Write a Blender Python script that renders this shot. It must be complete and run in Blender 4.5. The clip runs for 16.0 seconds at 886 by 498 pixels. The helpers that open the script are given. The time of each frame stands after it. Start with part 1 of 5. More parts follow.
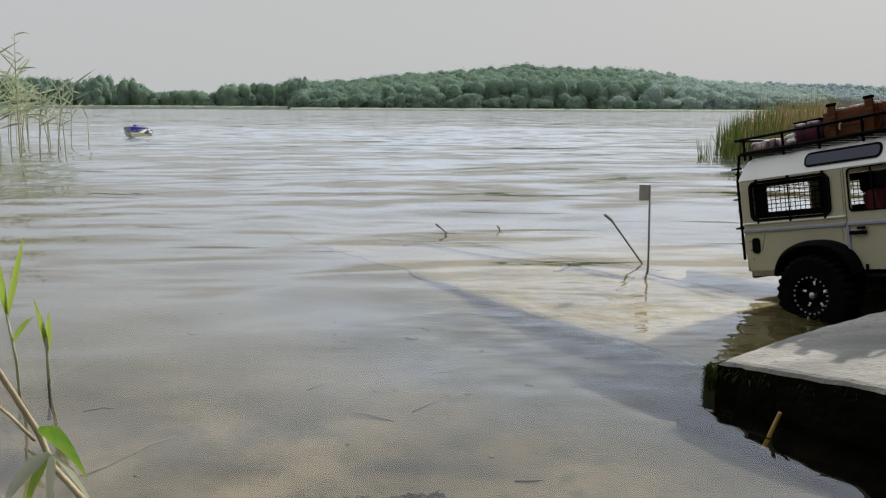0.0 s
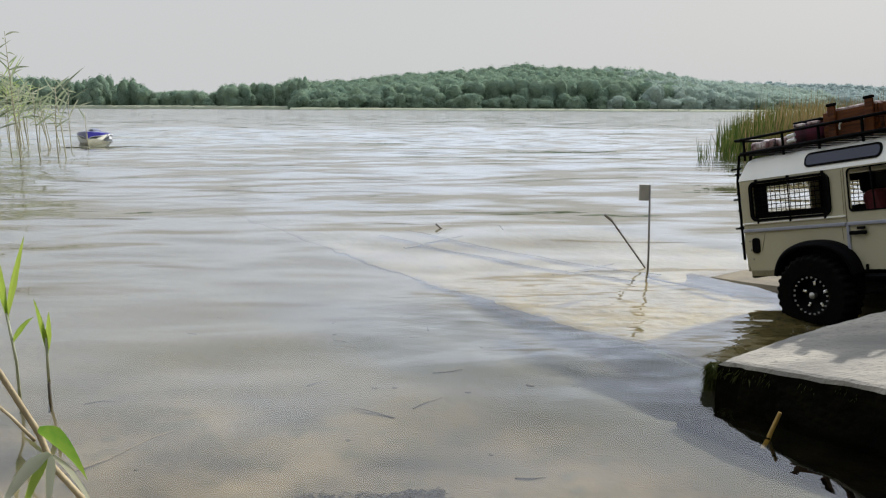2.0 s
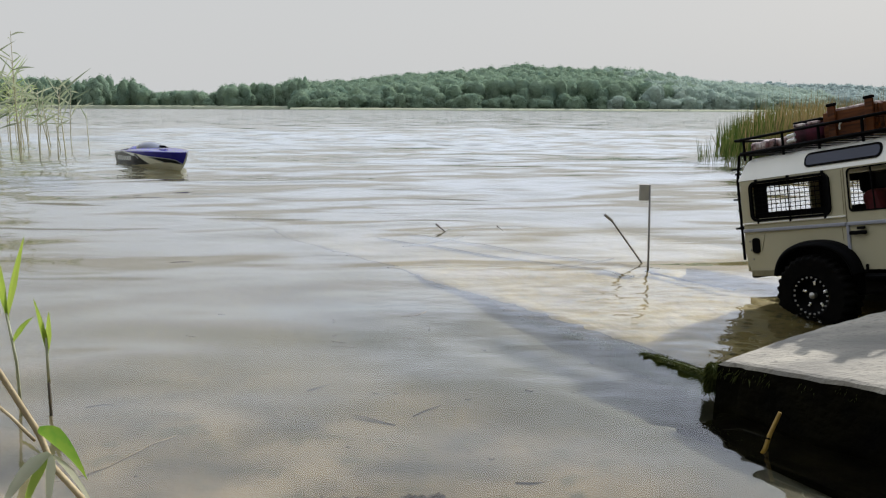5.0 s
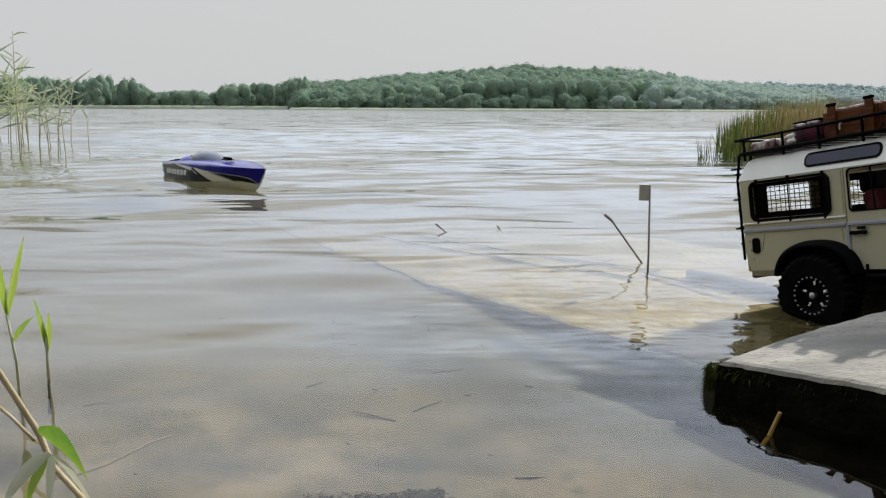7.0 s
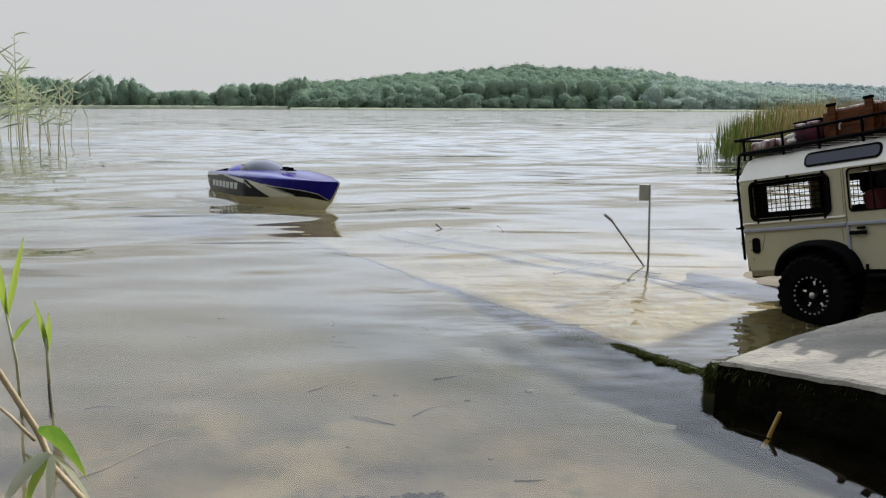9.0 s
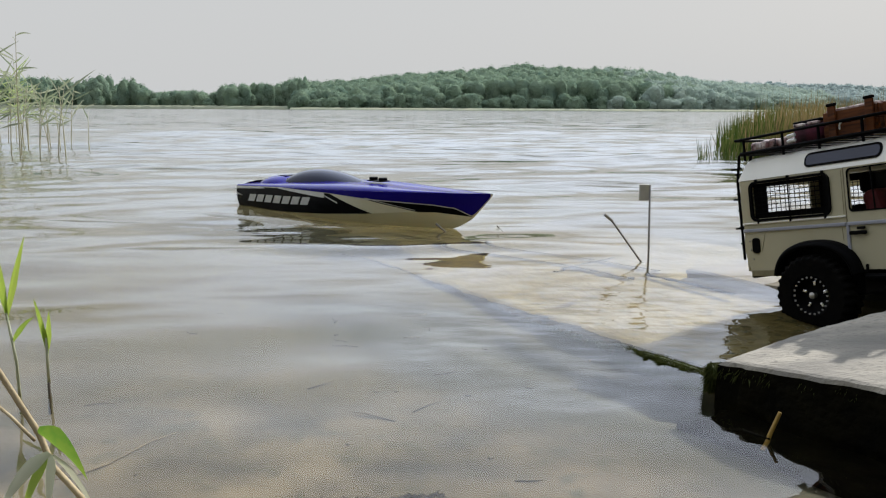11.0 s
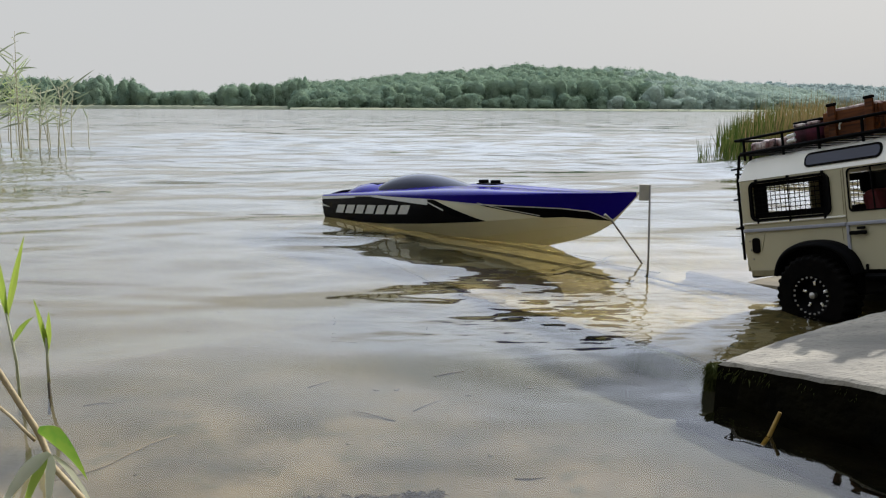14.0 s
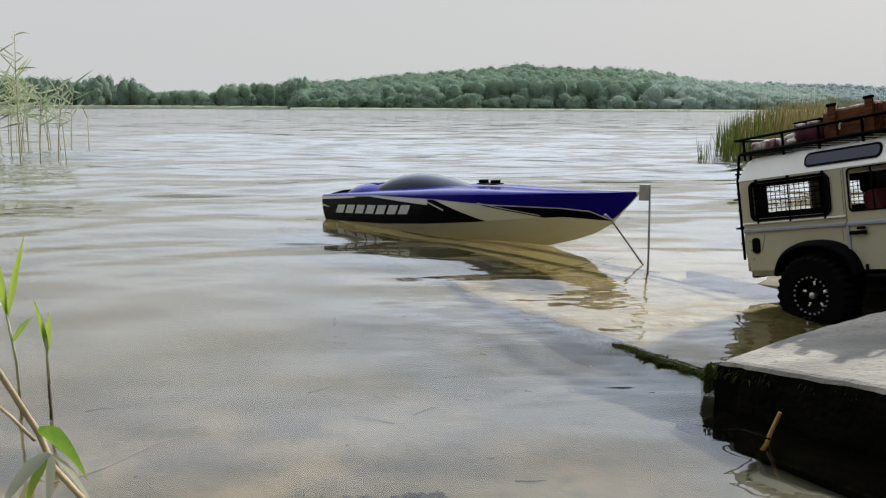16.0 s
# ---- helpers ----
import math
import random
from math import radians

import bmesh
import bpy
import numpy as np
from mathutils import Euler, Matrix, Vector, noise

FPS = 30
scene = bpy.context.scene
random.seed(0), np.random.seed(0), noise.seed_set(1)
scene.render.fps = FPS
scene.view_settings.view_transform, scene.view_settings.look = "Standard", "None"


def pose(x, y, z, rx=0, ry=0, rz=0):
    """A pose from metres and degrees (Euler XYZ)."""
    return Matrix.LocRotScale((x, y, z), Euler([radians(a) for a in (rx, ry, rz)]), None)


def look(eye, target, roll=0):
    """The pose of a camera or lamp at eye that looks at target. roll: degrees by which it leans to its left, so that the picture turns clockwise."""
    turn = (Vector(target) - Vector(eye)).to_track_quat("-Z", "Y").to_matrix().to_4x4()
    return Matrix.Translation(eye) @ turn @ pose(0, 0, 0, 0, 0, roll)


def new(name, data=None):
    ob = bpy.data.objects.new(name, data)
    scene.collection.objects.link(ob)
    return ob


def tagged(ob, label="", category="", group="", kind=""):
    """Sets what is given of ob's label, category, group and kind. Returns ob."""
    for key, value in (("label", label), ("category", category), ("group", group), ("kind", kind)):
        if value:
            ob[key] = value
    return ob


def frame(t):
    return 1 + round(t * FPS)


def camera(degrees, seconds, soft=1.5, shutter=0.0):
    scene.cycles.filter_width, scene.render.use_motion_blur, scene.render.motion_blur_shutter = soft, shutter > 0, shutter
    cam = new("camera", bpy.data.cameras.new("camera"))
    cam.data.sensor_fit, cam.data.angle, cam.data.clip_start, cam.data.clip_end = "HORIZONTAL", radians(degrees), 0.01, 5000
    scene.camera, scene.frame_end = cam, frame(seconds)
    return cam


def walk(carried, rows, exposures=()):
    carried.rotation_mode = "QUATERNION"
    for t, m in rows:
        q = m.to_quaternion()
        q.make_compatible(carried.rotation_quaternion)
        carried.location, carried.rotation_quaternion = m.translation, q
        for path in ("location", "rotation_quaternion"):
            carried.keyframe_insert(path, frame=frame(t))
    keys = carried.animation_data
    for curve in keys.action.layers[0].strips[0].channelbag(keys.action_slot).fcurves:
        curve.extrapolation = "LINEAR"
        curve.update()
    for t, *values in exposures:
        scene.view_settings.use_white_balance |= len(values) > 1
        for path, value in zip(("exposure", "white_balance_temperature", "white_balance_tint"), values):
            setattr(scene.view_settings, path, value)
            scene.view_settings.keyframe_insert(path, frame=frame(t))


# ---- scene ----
# ---- camera: stands still on the shore, 0.3 m over the water ----
EYE = Vector((0, 0, 0.30))
DOWN = math.atan(246.5 / 1414)
cam = camera(58.0, 16.0, soft=1.2)
STAND = look(EYE, EYE + Vector((0, math.cos(DOWN), -math.sin(DOWN))), 0.3)
walk(cam, [(0, STAND), (16, STAND)], exposures=[(0, -0.20), (0.4, -0.03), (0.8, 0.0), (16, 0.0)])

# ---- light: hazy bright sky, sun ahead and to the right ----
SUN_AZ, SUN_EL = radians(38), radians(36)
SUN_DIR = Vector((math.sin(SUN_AZ) * math.cos(SUN_EL), math.cos(SUN_AZ) * math.cos(SUN_EL), math.sin(SUN_EL)))
world = bpy.data.worlds.new("sky")
scene.world = world
world.use_nodes = True
wn, wl = world.node_tree.nodes, world.node_tree.links
sky = wn.new("ShaderNodeTexSky")
sky.sky_type = "NISHITA"
sky.sun_disc = False
sky.sun_elevation, sky.sun_rotation = SUN_EL, SUN_AZ
sky.air_density, sky.dust_density, sky.ozone_density = 1.0, 6.0, 1.0
haze = wn.new("ShaderNodeMix")
haze.data_type = "RGBA"
haze.inputs["Factor"].default_value = 0.94
up = wn.new("ShaderNodeTexCoord")
split = wn.new("ShaderNodeSeparateXYZ")
rise = wn.new("ShaderNodeMapRange")
rise.inputs["From Min"].default_value, rise.inputs["From Max"].default_value = 0.129, 0.24
veil = wn.new("ShaderNodeMix")
veil.data_type = "RGBA"
veil.inputs["A"].default_value, veil.inputs["B"].default_value = (6.78, 6.90, 6.98, 1), (16.4, 18.3, 22.0, 1)
wl.new(up.outputs["Generated"], split.inputs["Vector"])
wl.new(split.outputs["Z"], rise.inputs["Value"])
# the haze glows towards the sun
toward, glow, both = wn.new("ShaderNodeVectorMath"), wn.new("ShaderNodeMapRange"), wn.new("ShaderNodeMath")
toward.operation, both.operation = "DOT_PRODUCT", "MULTIPLY"
toward.inputs[1].default_value = SUN_DIR
glow.inputs["From Min"].default_value, glow.inputs["From Max"].default_value = 0.15, 0.75
glow.inputs["To Min"].default_value = 0.18
wl.new(up.outputs["Generated"], toward.inputs[0])
wl.new(toward.outputs["Value"], glow.inputs["Value"])
wl.new(glow.outputs["Result"], both.inputs[0])
wl.new(rise.outputs["Result"], both.inputs[1])
wl.new(both.outputs[0], veil.inputs["Factor"])
wl.new(veil.outputs["Result"], haze.inputs["B"])
wl.new(sky.outputs["Color"], haze.inputs["A"])
wl.new(haze.outputs["Result"], wn["Background"].inputs["Color"])
wn["Background"].inputs["Strength"].default_value = 0.092
sun = new("sun", bpy.data.lights.new("sun", "SUN"))
sun.data.energy, sun.data.angle, sun.data.color = 5.0, radians(0.7), (1.0, 0.965, 0.91)
sun.matrix_world = look(SUN_DIR * 50, (0, 0, 0))


# ---- materials ----
def mat(name, a, b=None, rough=0.6, metal=0.0, scale=20.0, fine=120.0, bump=0.0, random_to=None, island=False,
        coat=0.0, stretch=(1, 1, 1), c=None, trans=0.0, depth=0.002, spec=0.5):
    """Two colours mixed by coarse and fine noise, with relief; random_to: a third colour by object or island."""
    m = bpy.data.materials.new(name)
    m.use_nodes = True
    n, l = m.node_tree.nodes, m.node_tree.links
    p = n["Principled BSDF"]
    b = b or tuple(v * 0.72 for v in a)
    co = n.new("ShaderNodeTexCoord")
    mp = n.new("ShaderNodeMapping")
    mp.inputs["Scale"].default_value = stretch
    l.new(co.outputs["Object"], mp.inputs["Vector"])
    n1, n2 = n.new("ShaderNodeTexNoise"), n.new("ShaderNodeTexNoise")
    for t, s, d in ((n1, scale, 5), (n2, fine, 3)):
        t.inputs["Scale"].default_value, t.inputs["Detail"].default_value = s, d
        l.new(mp.outputs["Vector"], t.inputs["Vector"])
    r1 = n.new("ShaderNodeMapRange")
    r1.inputs["From Min"].default_value, r1.inputs["From Max"].default_value = 0.34, 0.66
    l.new(n1.outputs["Fac"], r1.inputs["Value"])
    mx = n.new("ShaderNodeMix")
    mx.data_type = "RGBA"
    mx.inputs["A"].default_value, mx.inputs["B"].default_value = (*a, 1), (*b, 1)
    l.new(r1.outputs["Result"], mx.inputs["Factor"])
    out = mx.outputs["Result"]
    if c:
        r2 = n.new("ShaderNodeMapRange")
        r2.inputs["From Min"].default_value, r2.inputs["From Max"].default_value = 0.55, 0.68
        l.new(n2.outputs["Fac"], r2.inputs["Value"])
        m2 = n.new("ShaderNodeMix")
        m2.data_type = "RGBA"
        m2.inputs["B"].default_value = (*c, 1)
        l.new(out, m2.inputs["A"])
        l.new(r2.outputs["Result"], m2.inputs["Factor"])
        out = m2.outputs["Result"]
    if random_to:
        m3 = n.new("ShaderNodeMix")
        m3.data_type = "RGBA"
        m3.inputs["B"].default_value = (*random_to, 1)
        src = n.new("ShaderNodeNewGeometry").outputs["Random Per Island"] if island else n.new("ShaderNodeObjectInfo").outputs["Random"]
        l.new(src, m3.inputs["Factor"])
        l.new(out, m3.inputs["A"])
        out = m3.outputs["Result"]
    l.new(out, p.inputs["Base Color"])
    p.inputs["Roughness"].default_value, p.inputs["Metallic"].default_value = rough, metal
    p.inputs["Coat Weight"].default_value = coat
    p.inputs["Coat Roughness"].default_value = 0.08
    p.inputs["Specular IOR Level"].default_value = spec
    if trans:
        p.inputs["Transmission Weight"].default_value = trans
    if bump:
        bp = n.new("ShaderNodeBump")
        bp.inputs["Strength"].default_value, bp.inputs["Distance"].default_value = bump, depth
        l.new(n2.outputs["Fac"], bp.inputs["Height"])
        l.new(bp.outputs["Normal"], p.inputs["Normal"])
    return m


def leafy(name, a, b, random_to, island=False, scale=30.0, glow=0.35, spec=0.3, fine=120.0, bump=0.0, depth=0.002):
    """Thin leaves that let some light through."""
    m = mat(name, a, b, rough=0.6, scale=scale, random_to=random_to, island=island, spec=spec, fine=fine, bump=bump, depth=depth)
    n, l = m.node_tree.nodes, m.node_tree.links
    p, o = n["Principled BSDF"], n["Material Output"]
    tr = n.new("ShaderNodeBsdfTranslucent")
    col = p.inputs["Base Color"].links[0].from_socket
    l.new(col, tr.inputs["Color"])
    ms = n.new("ShaderNodeMixShader")
    ms.inputs["Fac"].default_value = glow
    l.new(p.outputs["BSDF"], ms.inputs[1])
    l.new(tr.outputs["BSDF"], ms.inputs[2])
    l.new(ms.outputs["Shader"], o.inputs["Surface"])
    return m


M_SAND = mat("sand_bed", (0.125, 0.104, 0.074), (0.022, 0.021, 0.016), rough=0.9, scale=10.0, fine=31.0, bump=0.5, c=(0.040, 0.038, 0.022), depth=0.006)
M_CONC = mat("weathered_concrete", (0.30, 0.275, 0.225), (0.15, 0.14, 0.12), rough=0.92, scale=9.0, fine=160.0, bump=0.6, c=(0.16, 0.147, 0.122), depth=0.003, stretch=(0.8, 1.8, 1))
M_WETC = mat("wet_algae_concrete", (0.150, 0.116, 0.038), (0.088, 0.066, 0.018), rough=0.6, scale=11.0, fine=60.0, bump=0.8, c=(0.045, 0.042, 0.012), depth=0.004)
# wet algae, blackened further: the slab side's shade is put into the colour
M_WETSHADE = mat("wet_algae_shade", (0.004, 0.004, 0.003), (0.010, 0.009, 0.005), rough=0.8, scale=30, fine=120, bump=0.9, depth=0.004, spec=0.02)
M_MOSS = leafy("wet_moss", (0.045, 0.062, 0.014), (0.025, 0.032, 0.010), (0.09, 0.10, 0.032), island=True, glow=0.2, spec=0.1)
M_CREAM = mat("cream_body_paint", (0.47, 0.435, 0.305), (0.43, 0.395, 0.275), rough=0.42, scale=14, fine=300, coat=0.25, bump=0.03)
M_ROOF = mat("white_roof_paint", (0.88, 0.87, 0.82), (0.83, 0.82, 0.77), rough=0.4, scale=14, fine=300, coat=0.2)
M_BLACK = mat("black_plastic", (0.0025, 0.0025, 0.003), (0.004, 0.004, 0.0045), rough=0.5, scale=60, spec=0.03)
M_RUBBER = mat("tyre_rubber", (0.003, 0.003, 0.003), (0.006, 0.0055, 0.005), rough=0.85, scale=60, fine=300, bump=0.3, spec=0.03)
M_TRIM = mat("lavender_grey_trim", (0.34, 0.35, 0.42), (0.28, 0.29, 0.36), rough=0.35, scale=40)
M_DIRT = mat("muddy_paint", (0.17, 0.145, 0.07), (0.24, 0.21, 0.13), rough=0.7, scale=60)
M_STEEL = mat("brushed_steel", (0.55, 0.55, 0.55), (0.42, 0.42, 0.42), rough=0.35, metal=1.0, scale=60)
M_CHROME = mat("bright_metal", (0.8, 0.8, 0.8), (0.7, 0.7, 0.7), rough=0.2, metal=1.0, scale=60)
M_GREYPAINT = mat("grey_painted_metal", (0.30, 0.29, 0.28), (0.23, 0.22, 0.215), rough=0.55, scale=80)
M_PLATE = mat("dull_zinc_plate", (0.50, 0.49, 0.46), (0.42, 0.41, 0.39), rough=0.6, scale=60)
M_RED = mat("dark_red_cloth", (0.12, 0.012, 0.018), (0.08, 0.008, 0.012), rough=0.8, scale=120, fine=400, bump=0.3)
M_WOOD = mat("brown_varnished_wood", (0.15, 0.045, 0.010), (0.050, 0.015, 0.005), rough=0.5, scale=30, fine=120, stretch=(1, 8, 8), bump=0.3, spec=0.2)
M_CLOTH = mat("pale_wrapping_cloth", (0.74, 0.66, 0.64), (0.26, 0.13, 0.14), rough=0.8, scale=85, fine=160, bump=0.6, c=(0.03, 0.02, 0.022))
M_WHITE = mat("white_plastic", (0.78, 0.78, 0.77), (0.72, 0.72, 0.71), rough=0.35, scale=60)
M_GLASSY = mat("dark_tinted_glass", (0.030, 0.034, 0.060), (0.022, 0.026, 0.05), rough=0.07, scale=10, spec=0.13)
M_ALPINE = mat("grey_tinted_window", (0.028, 0.034, 0.065), (0.020, 0.026, 0.05), rough=0.07, scale=10, spec=0.5)
M_BLUE = mat("glossy_blue_gelcoat", (0.012, 0.006, 0.24), (0.010, 0.005, 0.20), rough=0.14, scale=8, spec=0.10)
M_BBLACK = mat("glossy_black_gelcoat", (0.003, 0.003, 0.004), (0.004, 0.004, 0.006), rough=0.18, scale=8, spec=0.10)
M_HULL = mat("white_hull_gelcoat", (0.88, 0.84, 0.69), (0.84, 0.80, 0.64), rough=0.2, scale=8, coat=0.05)
M_SILVER = mat("silver_graphic_film", (0.78, 0.78, 0.78), (0.70, 0.70, 0.70), rough=0.4, scale=90)
M_LEAF = leafy("reed_leaf", (0.27, 0.32, 0.19), (0.19, 0.235, 0.14), (0.36, 0.38, 0.27), glow=0.45)
M_LEAF2 = leafy("sunlit_reed_leaf", (0.33, 0.43, 0.15), (0.27, 0.36, 0.12), (0.40, 0.46, 0.22), glow=0.5)
M_STEM = leafy("reed_stem", (0.72, 0.70, 0.55), (0.60, 0.58, 0.44), (0.50, 0.47, 0.35), scale=40, glow=0.45)
M_SHOOT = leafy("fresh_green_shoot", (0.28, 0.40, 0.06), (0.20, 0.31, 0.05), (0.36, 0.45, 0.08), glow=0.55)
M_DRY = mat("dry_tan_stalk", (0.46, 0.37, 0.22), (0.33, 0.25, 0.14), rough=0.8, scale=50, fine=300, bump=0.3)
M_PALELEAF = leafy("pale_dry_leaf", (0.50, 0.53, 0.38), (0.38, 0.42, 0.27), (0.54, 0.54, 0.40))
M_BROAD = leafy("broad_green_leaf", (0.09, 0.24, 0.03), (0.26, 0.36, 0.05), (0.12, 0.27, 0.035), scale=45.0, glow=0.4)
M_BED_R = leafy("bay_reeds", (0.075, 0.095, 0.024), (0.12, 0.11, 0.036), (0.24, 0.17, 0.085), island=True, glow=0.45, spec=0.1)
M_BED_G = leafy("green_bay_reeds", (0.016, 0.042, 0.007), (0.04, 0.072, 0.014), (0.11, 0.125, 0.038), island=True, glow=0.45, spec=0.1)
# distance haze is mixed into the next three foliage colours
M_WOODS = leafy("far_foliage", (0.150, 0.232, 0.178), (0.238, 0.312, 0.205), (0.222, 0.295, 0.210), island=True, scale=0.16, glow=0.4, spec=0.0, fine=0.8, bump=1.0, depth=1.0)
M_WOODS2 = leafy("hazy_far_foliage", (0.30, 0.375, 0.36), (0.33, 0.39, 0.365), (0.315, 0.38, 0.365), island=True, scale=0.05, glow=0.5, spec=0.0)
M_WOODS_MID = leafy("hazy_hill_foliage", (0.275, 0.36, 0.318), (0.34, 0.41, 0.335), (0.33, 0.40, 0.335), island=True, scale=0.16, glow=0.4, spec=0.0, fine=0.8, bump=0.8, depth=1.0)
M_SKYBLOCK = leafy("sky_block_foliage", (0.055, 0.075, 0.025), (0.04, 0.055, 0.02), (0.08, 0.09, 0.03), island=True, scale=1.5, glow=0.2)
M_SHORE = mat("pale_shore_reeds", (0.27, 0.28, 0.19), (0.22, 0.245, 0.17), rough=0.9, scale=0.12, fine=1.5)
M_PEG = mat("wet_yellow_wood", (0.38, 0.24, 0.05), (0.26, 0.15, 0.03), rough=0.35, scale=60, fine=200, stretch=(4, 4, 1))
M_STONE = mat("bed_pebble", (0.055, 0.048, 0.034), (0.04, 0.035, 0.025), rough=0.8, scale=60, random_to=(0.09, 0.078, 0.056))
M_WEED = leafy("bed_weed", (0.082, 0.072, 0.046), (0.058, 0.052, 0.033), (0.10, 0.088, 0.055), scale=90.0, glow=0.1)
M_SUNK = mat("sunken_reed_stalk", (0.165, 0.132, 0.085), (0.12, 0.096, 0.06), rough=0.8, scale=60)
M_TWIG = mat("sunken_twig", (0.075, 0.06, 0.04), (0.055, 0.045, 0.03), rough=0.8, scale=60, random_to=(0.11, 0.092, 0.062))


def water_material():
    """Clear water mixed with suspended silt, thicker off the shore; unresolved ripples far out count as roughness."""
    m = bpy.data.materials.new("lake_water")
    m.use_nodes = True
    n, l = m.node_tree.nodes, m.node_tree.links
    p, o = n["Principled BSDF"], n["Material Output"]
    silt = n.new("ShaderNodeBsdfPrincipled")
    for q, col, tr in ((p, (0.96, 0.91, 0.66, 1), 1.0), (silt, (0.142, 0.154, 0.122, 1), 0.0)):
        q.inputs["Base Color"].default_value = col
        q.inputs["IOR"].default_value = 1.35
        q.inputs["Transmission Weight"].default_value = tr
    geo = n.new("ShaderNodeNewGeometry")
    sep = n.new("ShaderNodeSeparateXYZ")
    l.new(geo.outputs["Position"], sep.inputs["Vector"])
    far, silty, chop, fine, lap = (n.new("ShaderNodeMapRange") for _ in range(5))
    for t, a, b, c, d in ((far, 4.0, 60.0, 0.015, 0.07), (silty, 1.3, 6.0, 0.0, 0.62), (chop, 0.7, 14.0, 0.22, 0.27), (fine, 0.7, 5.0, 0.20, 0.24)):
        for key, v in (("From Min", a), ("From Max", b), ("To Min", c), ("To Max", d)):
            t.inputs[key].default_value = v
        l.new(sep.outputs["Y"], t.inputs["Value"])
    # small lapping ripples over the ramp's mouth
    away = n.new("ShaderNodeVectorMath")
    away.operation = "DISTANCE"
    away.inputs[1].default_value = (0.28, 1.12, 0.0)
    l.new(geo.outputs["Position"], away.inputs[0])
    for key, v in (("From Min", 0.10), ("From Max", 0.50), ("To Min", 0.42), ("To Max", 0.03)):
        lap.inputs[key].default_value = v
    l.new(away.outputs["Value"], lap.inputs["Value"])
    # wavelets tilt the surface, more so in the open water
    co = n.new("ShaderNodeTexCoord")
    # the lee of the slab and the truck lies nearly flat
    lee, flat, still = n.new("ShaderNodeVectorMath"), n.new("ShaderNodeMapRange"), n.new("ShaderNodeMix")
    lee.operation = "DISTANCE"
    lee.inputs[1].default_value = (0.52, 1.12, 0.0)
    l.new(geo.outputs["Position"], lee.inputs[0])
    for key, v in (("From Min", 0.12), ("From Max", 0.40), ("To Min", 0.45), ("To Max", 0.0)):
        flat.inputs[key].default_value = v
    l.new(lee.outputs["Value"], flat.inputs["Value"])
    still.data_type = "VECTOR"
    l.new(flat.outputs["Result"], still.inputs["Factor"])
    l.new(geo.outputs["Normal"], [q for q in still.inputs if q.name == "A" and q.type == "VECTOR"][0])
    [q for q in still.inputs if q.name == "B" and q.type == "VECTOR"][0].default_value = (0, 0, 1)
    last = [q for q in still.outputs if q.type == "VECTOR"][0]
    for scale, stretch, tilt, gain in ((2.6, (0.55, 1.5, 1), (0.45, 1.0, 0), chop), (10.0, (0.42, 1.6, 1), (0.25, 0.7, 0), fine), (34.0, (0.55, 1.5, 1), (0.4, 0.9, 0), lap)):
        mp = n.new("ShaderNodeMapping")
        mp.inputs["Scale"].default_value = stretch
        tx = n.new("ShaderNodeTexNoise")
        tx.inputs["Scale"].default_value, tx.inputs["Detail"].default_value = scale, 1.0
        l.new(co.outputs["Object"], mp.inputs["Vector"])
        l.new(mp.outputs["Vector"], tx.inputs["Vector"])
        ops = [n.new("ShaderNodeVectorMath") for _ in range(4)]
        for q, op in zip(ops, ("SUBTRACT", "MULTIPLY", "SCALE", "ADD")):
            q.operation = op
        ops[0].inputs[1].default_value = (0.5, 0.59, 0.5)
        ops[1].inputs[1].default_value = tilt
        l.new(tx.outputs["Color"], ops[0].inputs[0])
        l.new(ops[0].outputs[0], ops[1].inputs[0])
        l.new(ops[1].outputs[0], ops[2].inputs[0])
        l.new(gain.outputs["Result"], ops[2].inputs["Scale"])
        l.new(ops[2].outputs[0], ops[3].inputs[0])
        l.new(last, ops[3].inputs[1])
        last = ops[3].outputs[0]
    # sparse sharp crests, short dark streaks along the waves
    mp, tx, cut = n.new("ShaderNodeMapping"), n.new("ShaderNodeTexNoise"), n.new("ShaderNodeMapRange")
    mp.inputs["Scale"].default_value = (0.85, 6.5, 1)
    tx.inputs["Scale"].default_value, tx.inputs["Detail"].default_value = 1.7, 2.0
    for key, v in (("From Min", 0.635), ("From Max", 0.69), ("To Min", 0.0), ("To Max", 0.30)):
        cut.inputs[key].default_value = v
    crest, add = n.new("ShaderNodeVectorMath"), n.new("ShaderNodeVectorMath")
    crest.operation, add.operation = "SCALE", "ADD"
    crest.inputs[0].default_value = (0.1, -1, 0)
    l.new(co.outputs["Object"], mp.inputs["Vector"])
    l.new(mp.outputs["Vector"], tx.inputs["Vector"])
    l.new(tx.outputs["Fac"], cut.inputs["Value"])
    reach, product = n.new("ShaderNodeMapRange"), n.new("ShaderNodeMath")
    reach.inputs["From Min"].default_value, reach.inputs["From Max"].default_value = 1.1, 2.0
    product.operation = "MULTIPLY"
    l.new(sep.outputs["Y"], reach.inputs["Value"])
    l.new(cut.outputs["Result"], product.inputs[0])
    l.new(reach.outputs["Result"], product.inputs[1])
    l.new(product.outputs[0], crest.inputs["Scale"])
    l.new(crest.outputs[0], add.inputs[0])
    l.new(last, add.inputs[1])
    last = add.outputs[0]
    unit = n.new("ShaderNodeVectorMath")
    unit.operation = "NORMALIZE"
    l.new(last, unit.inputs[0])
    for q in (p, silt):
        l.new(unit.outputs[0], q.inputs["Normal"])
        l.new(far.outputs["Result"], q.inputs["Roughness"])
    mix = n.new("ShaderNodeMixShader")
    l.new(silty.outputs["Result"], mix.inputs["Fac"])
    l.new(p.outputs["BSDF"], mix.inputs[1])
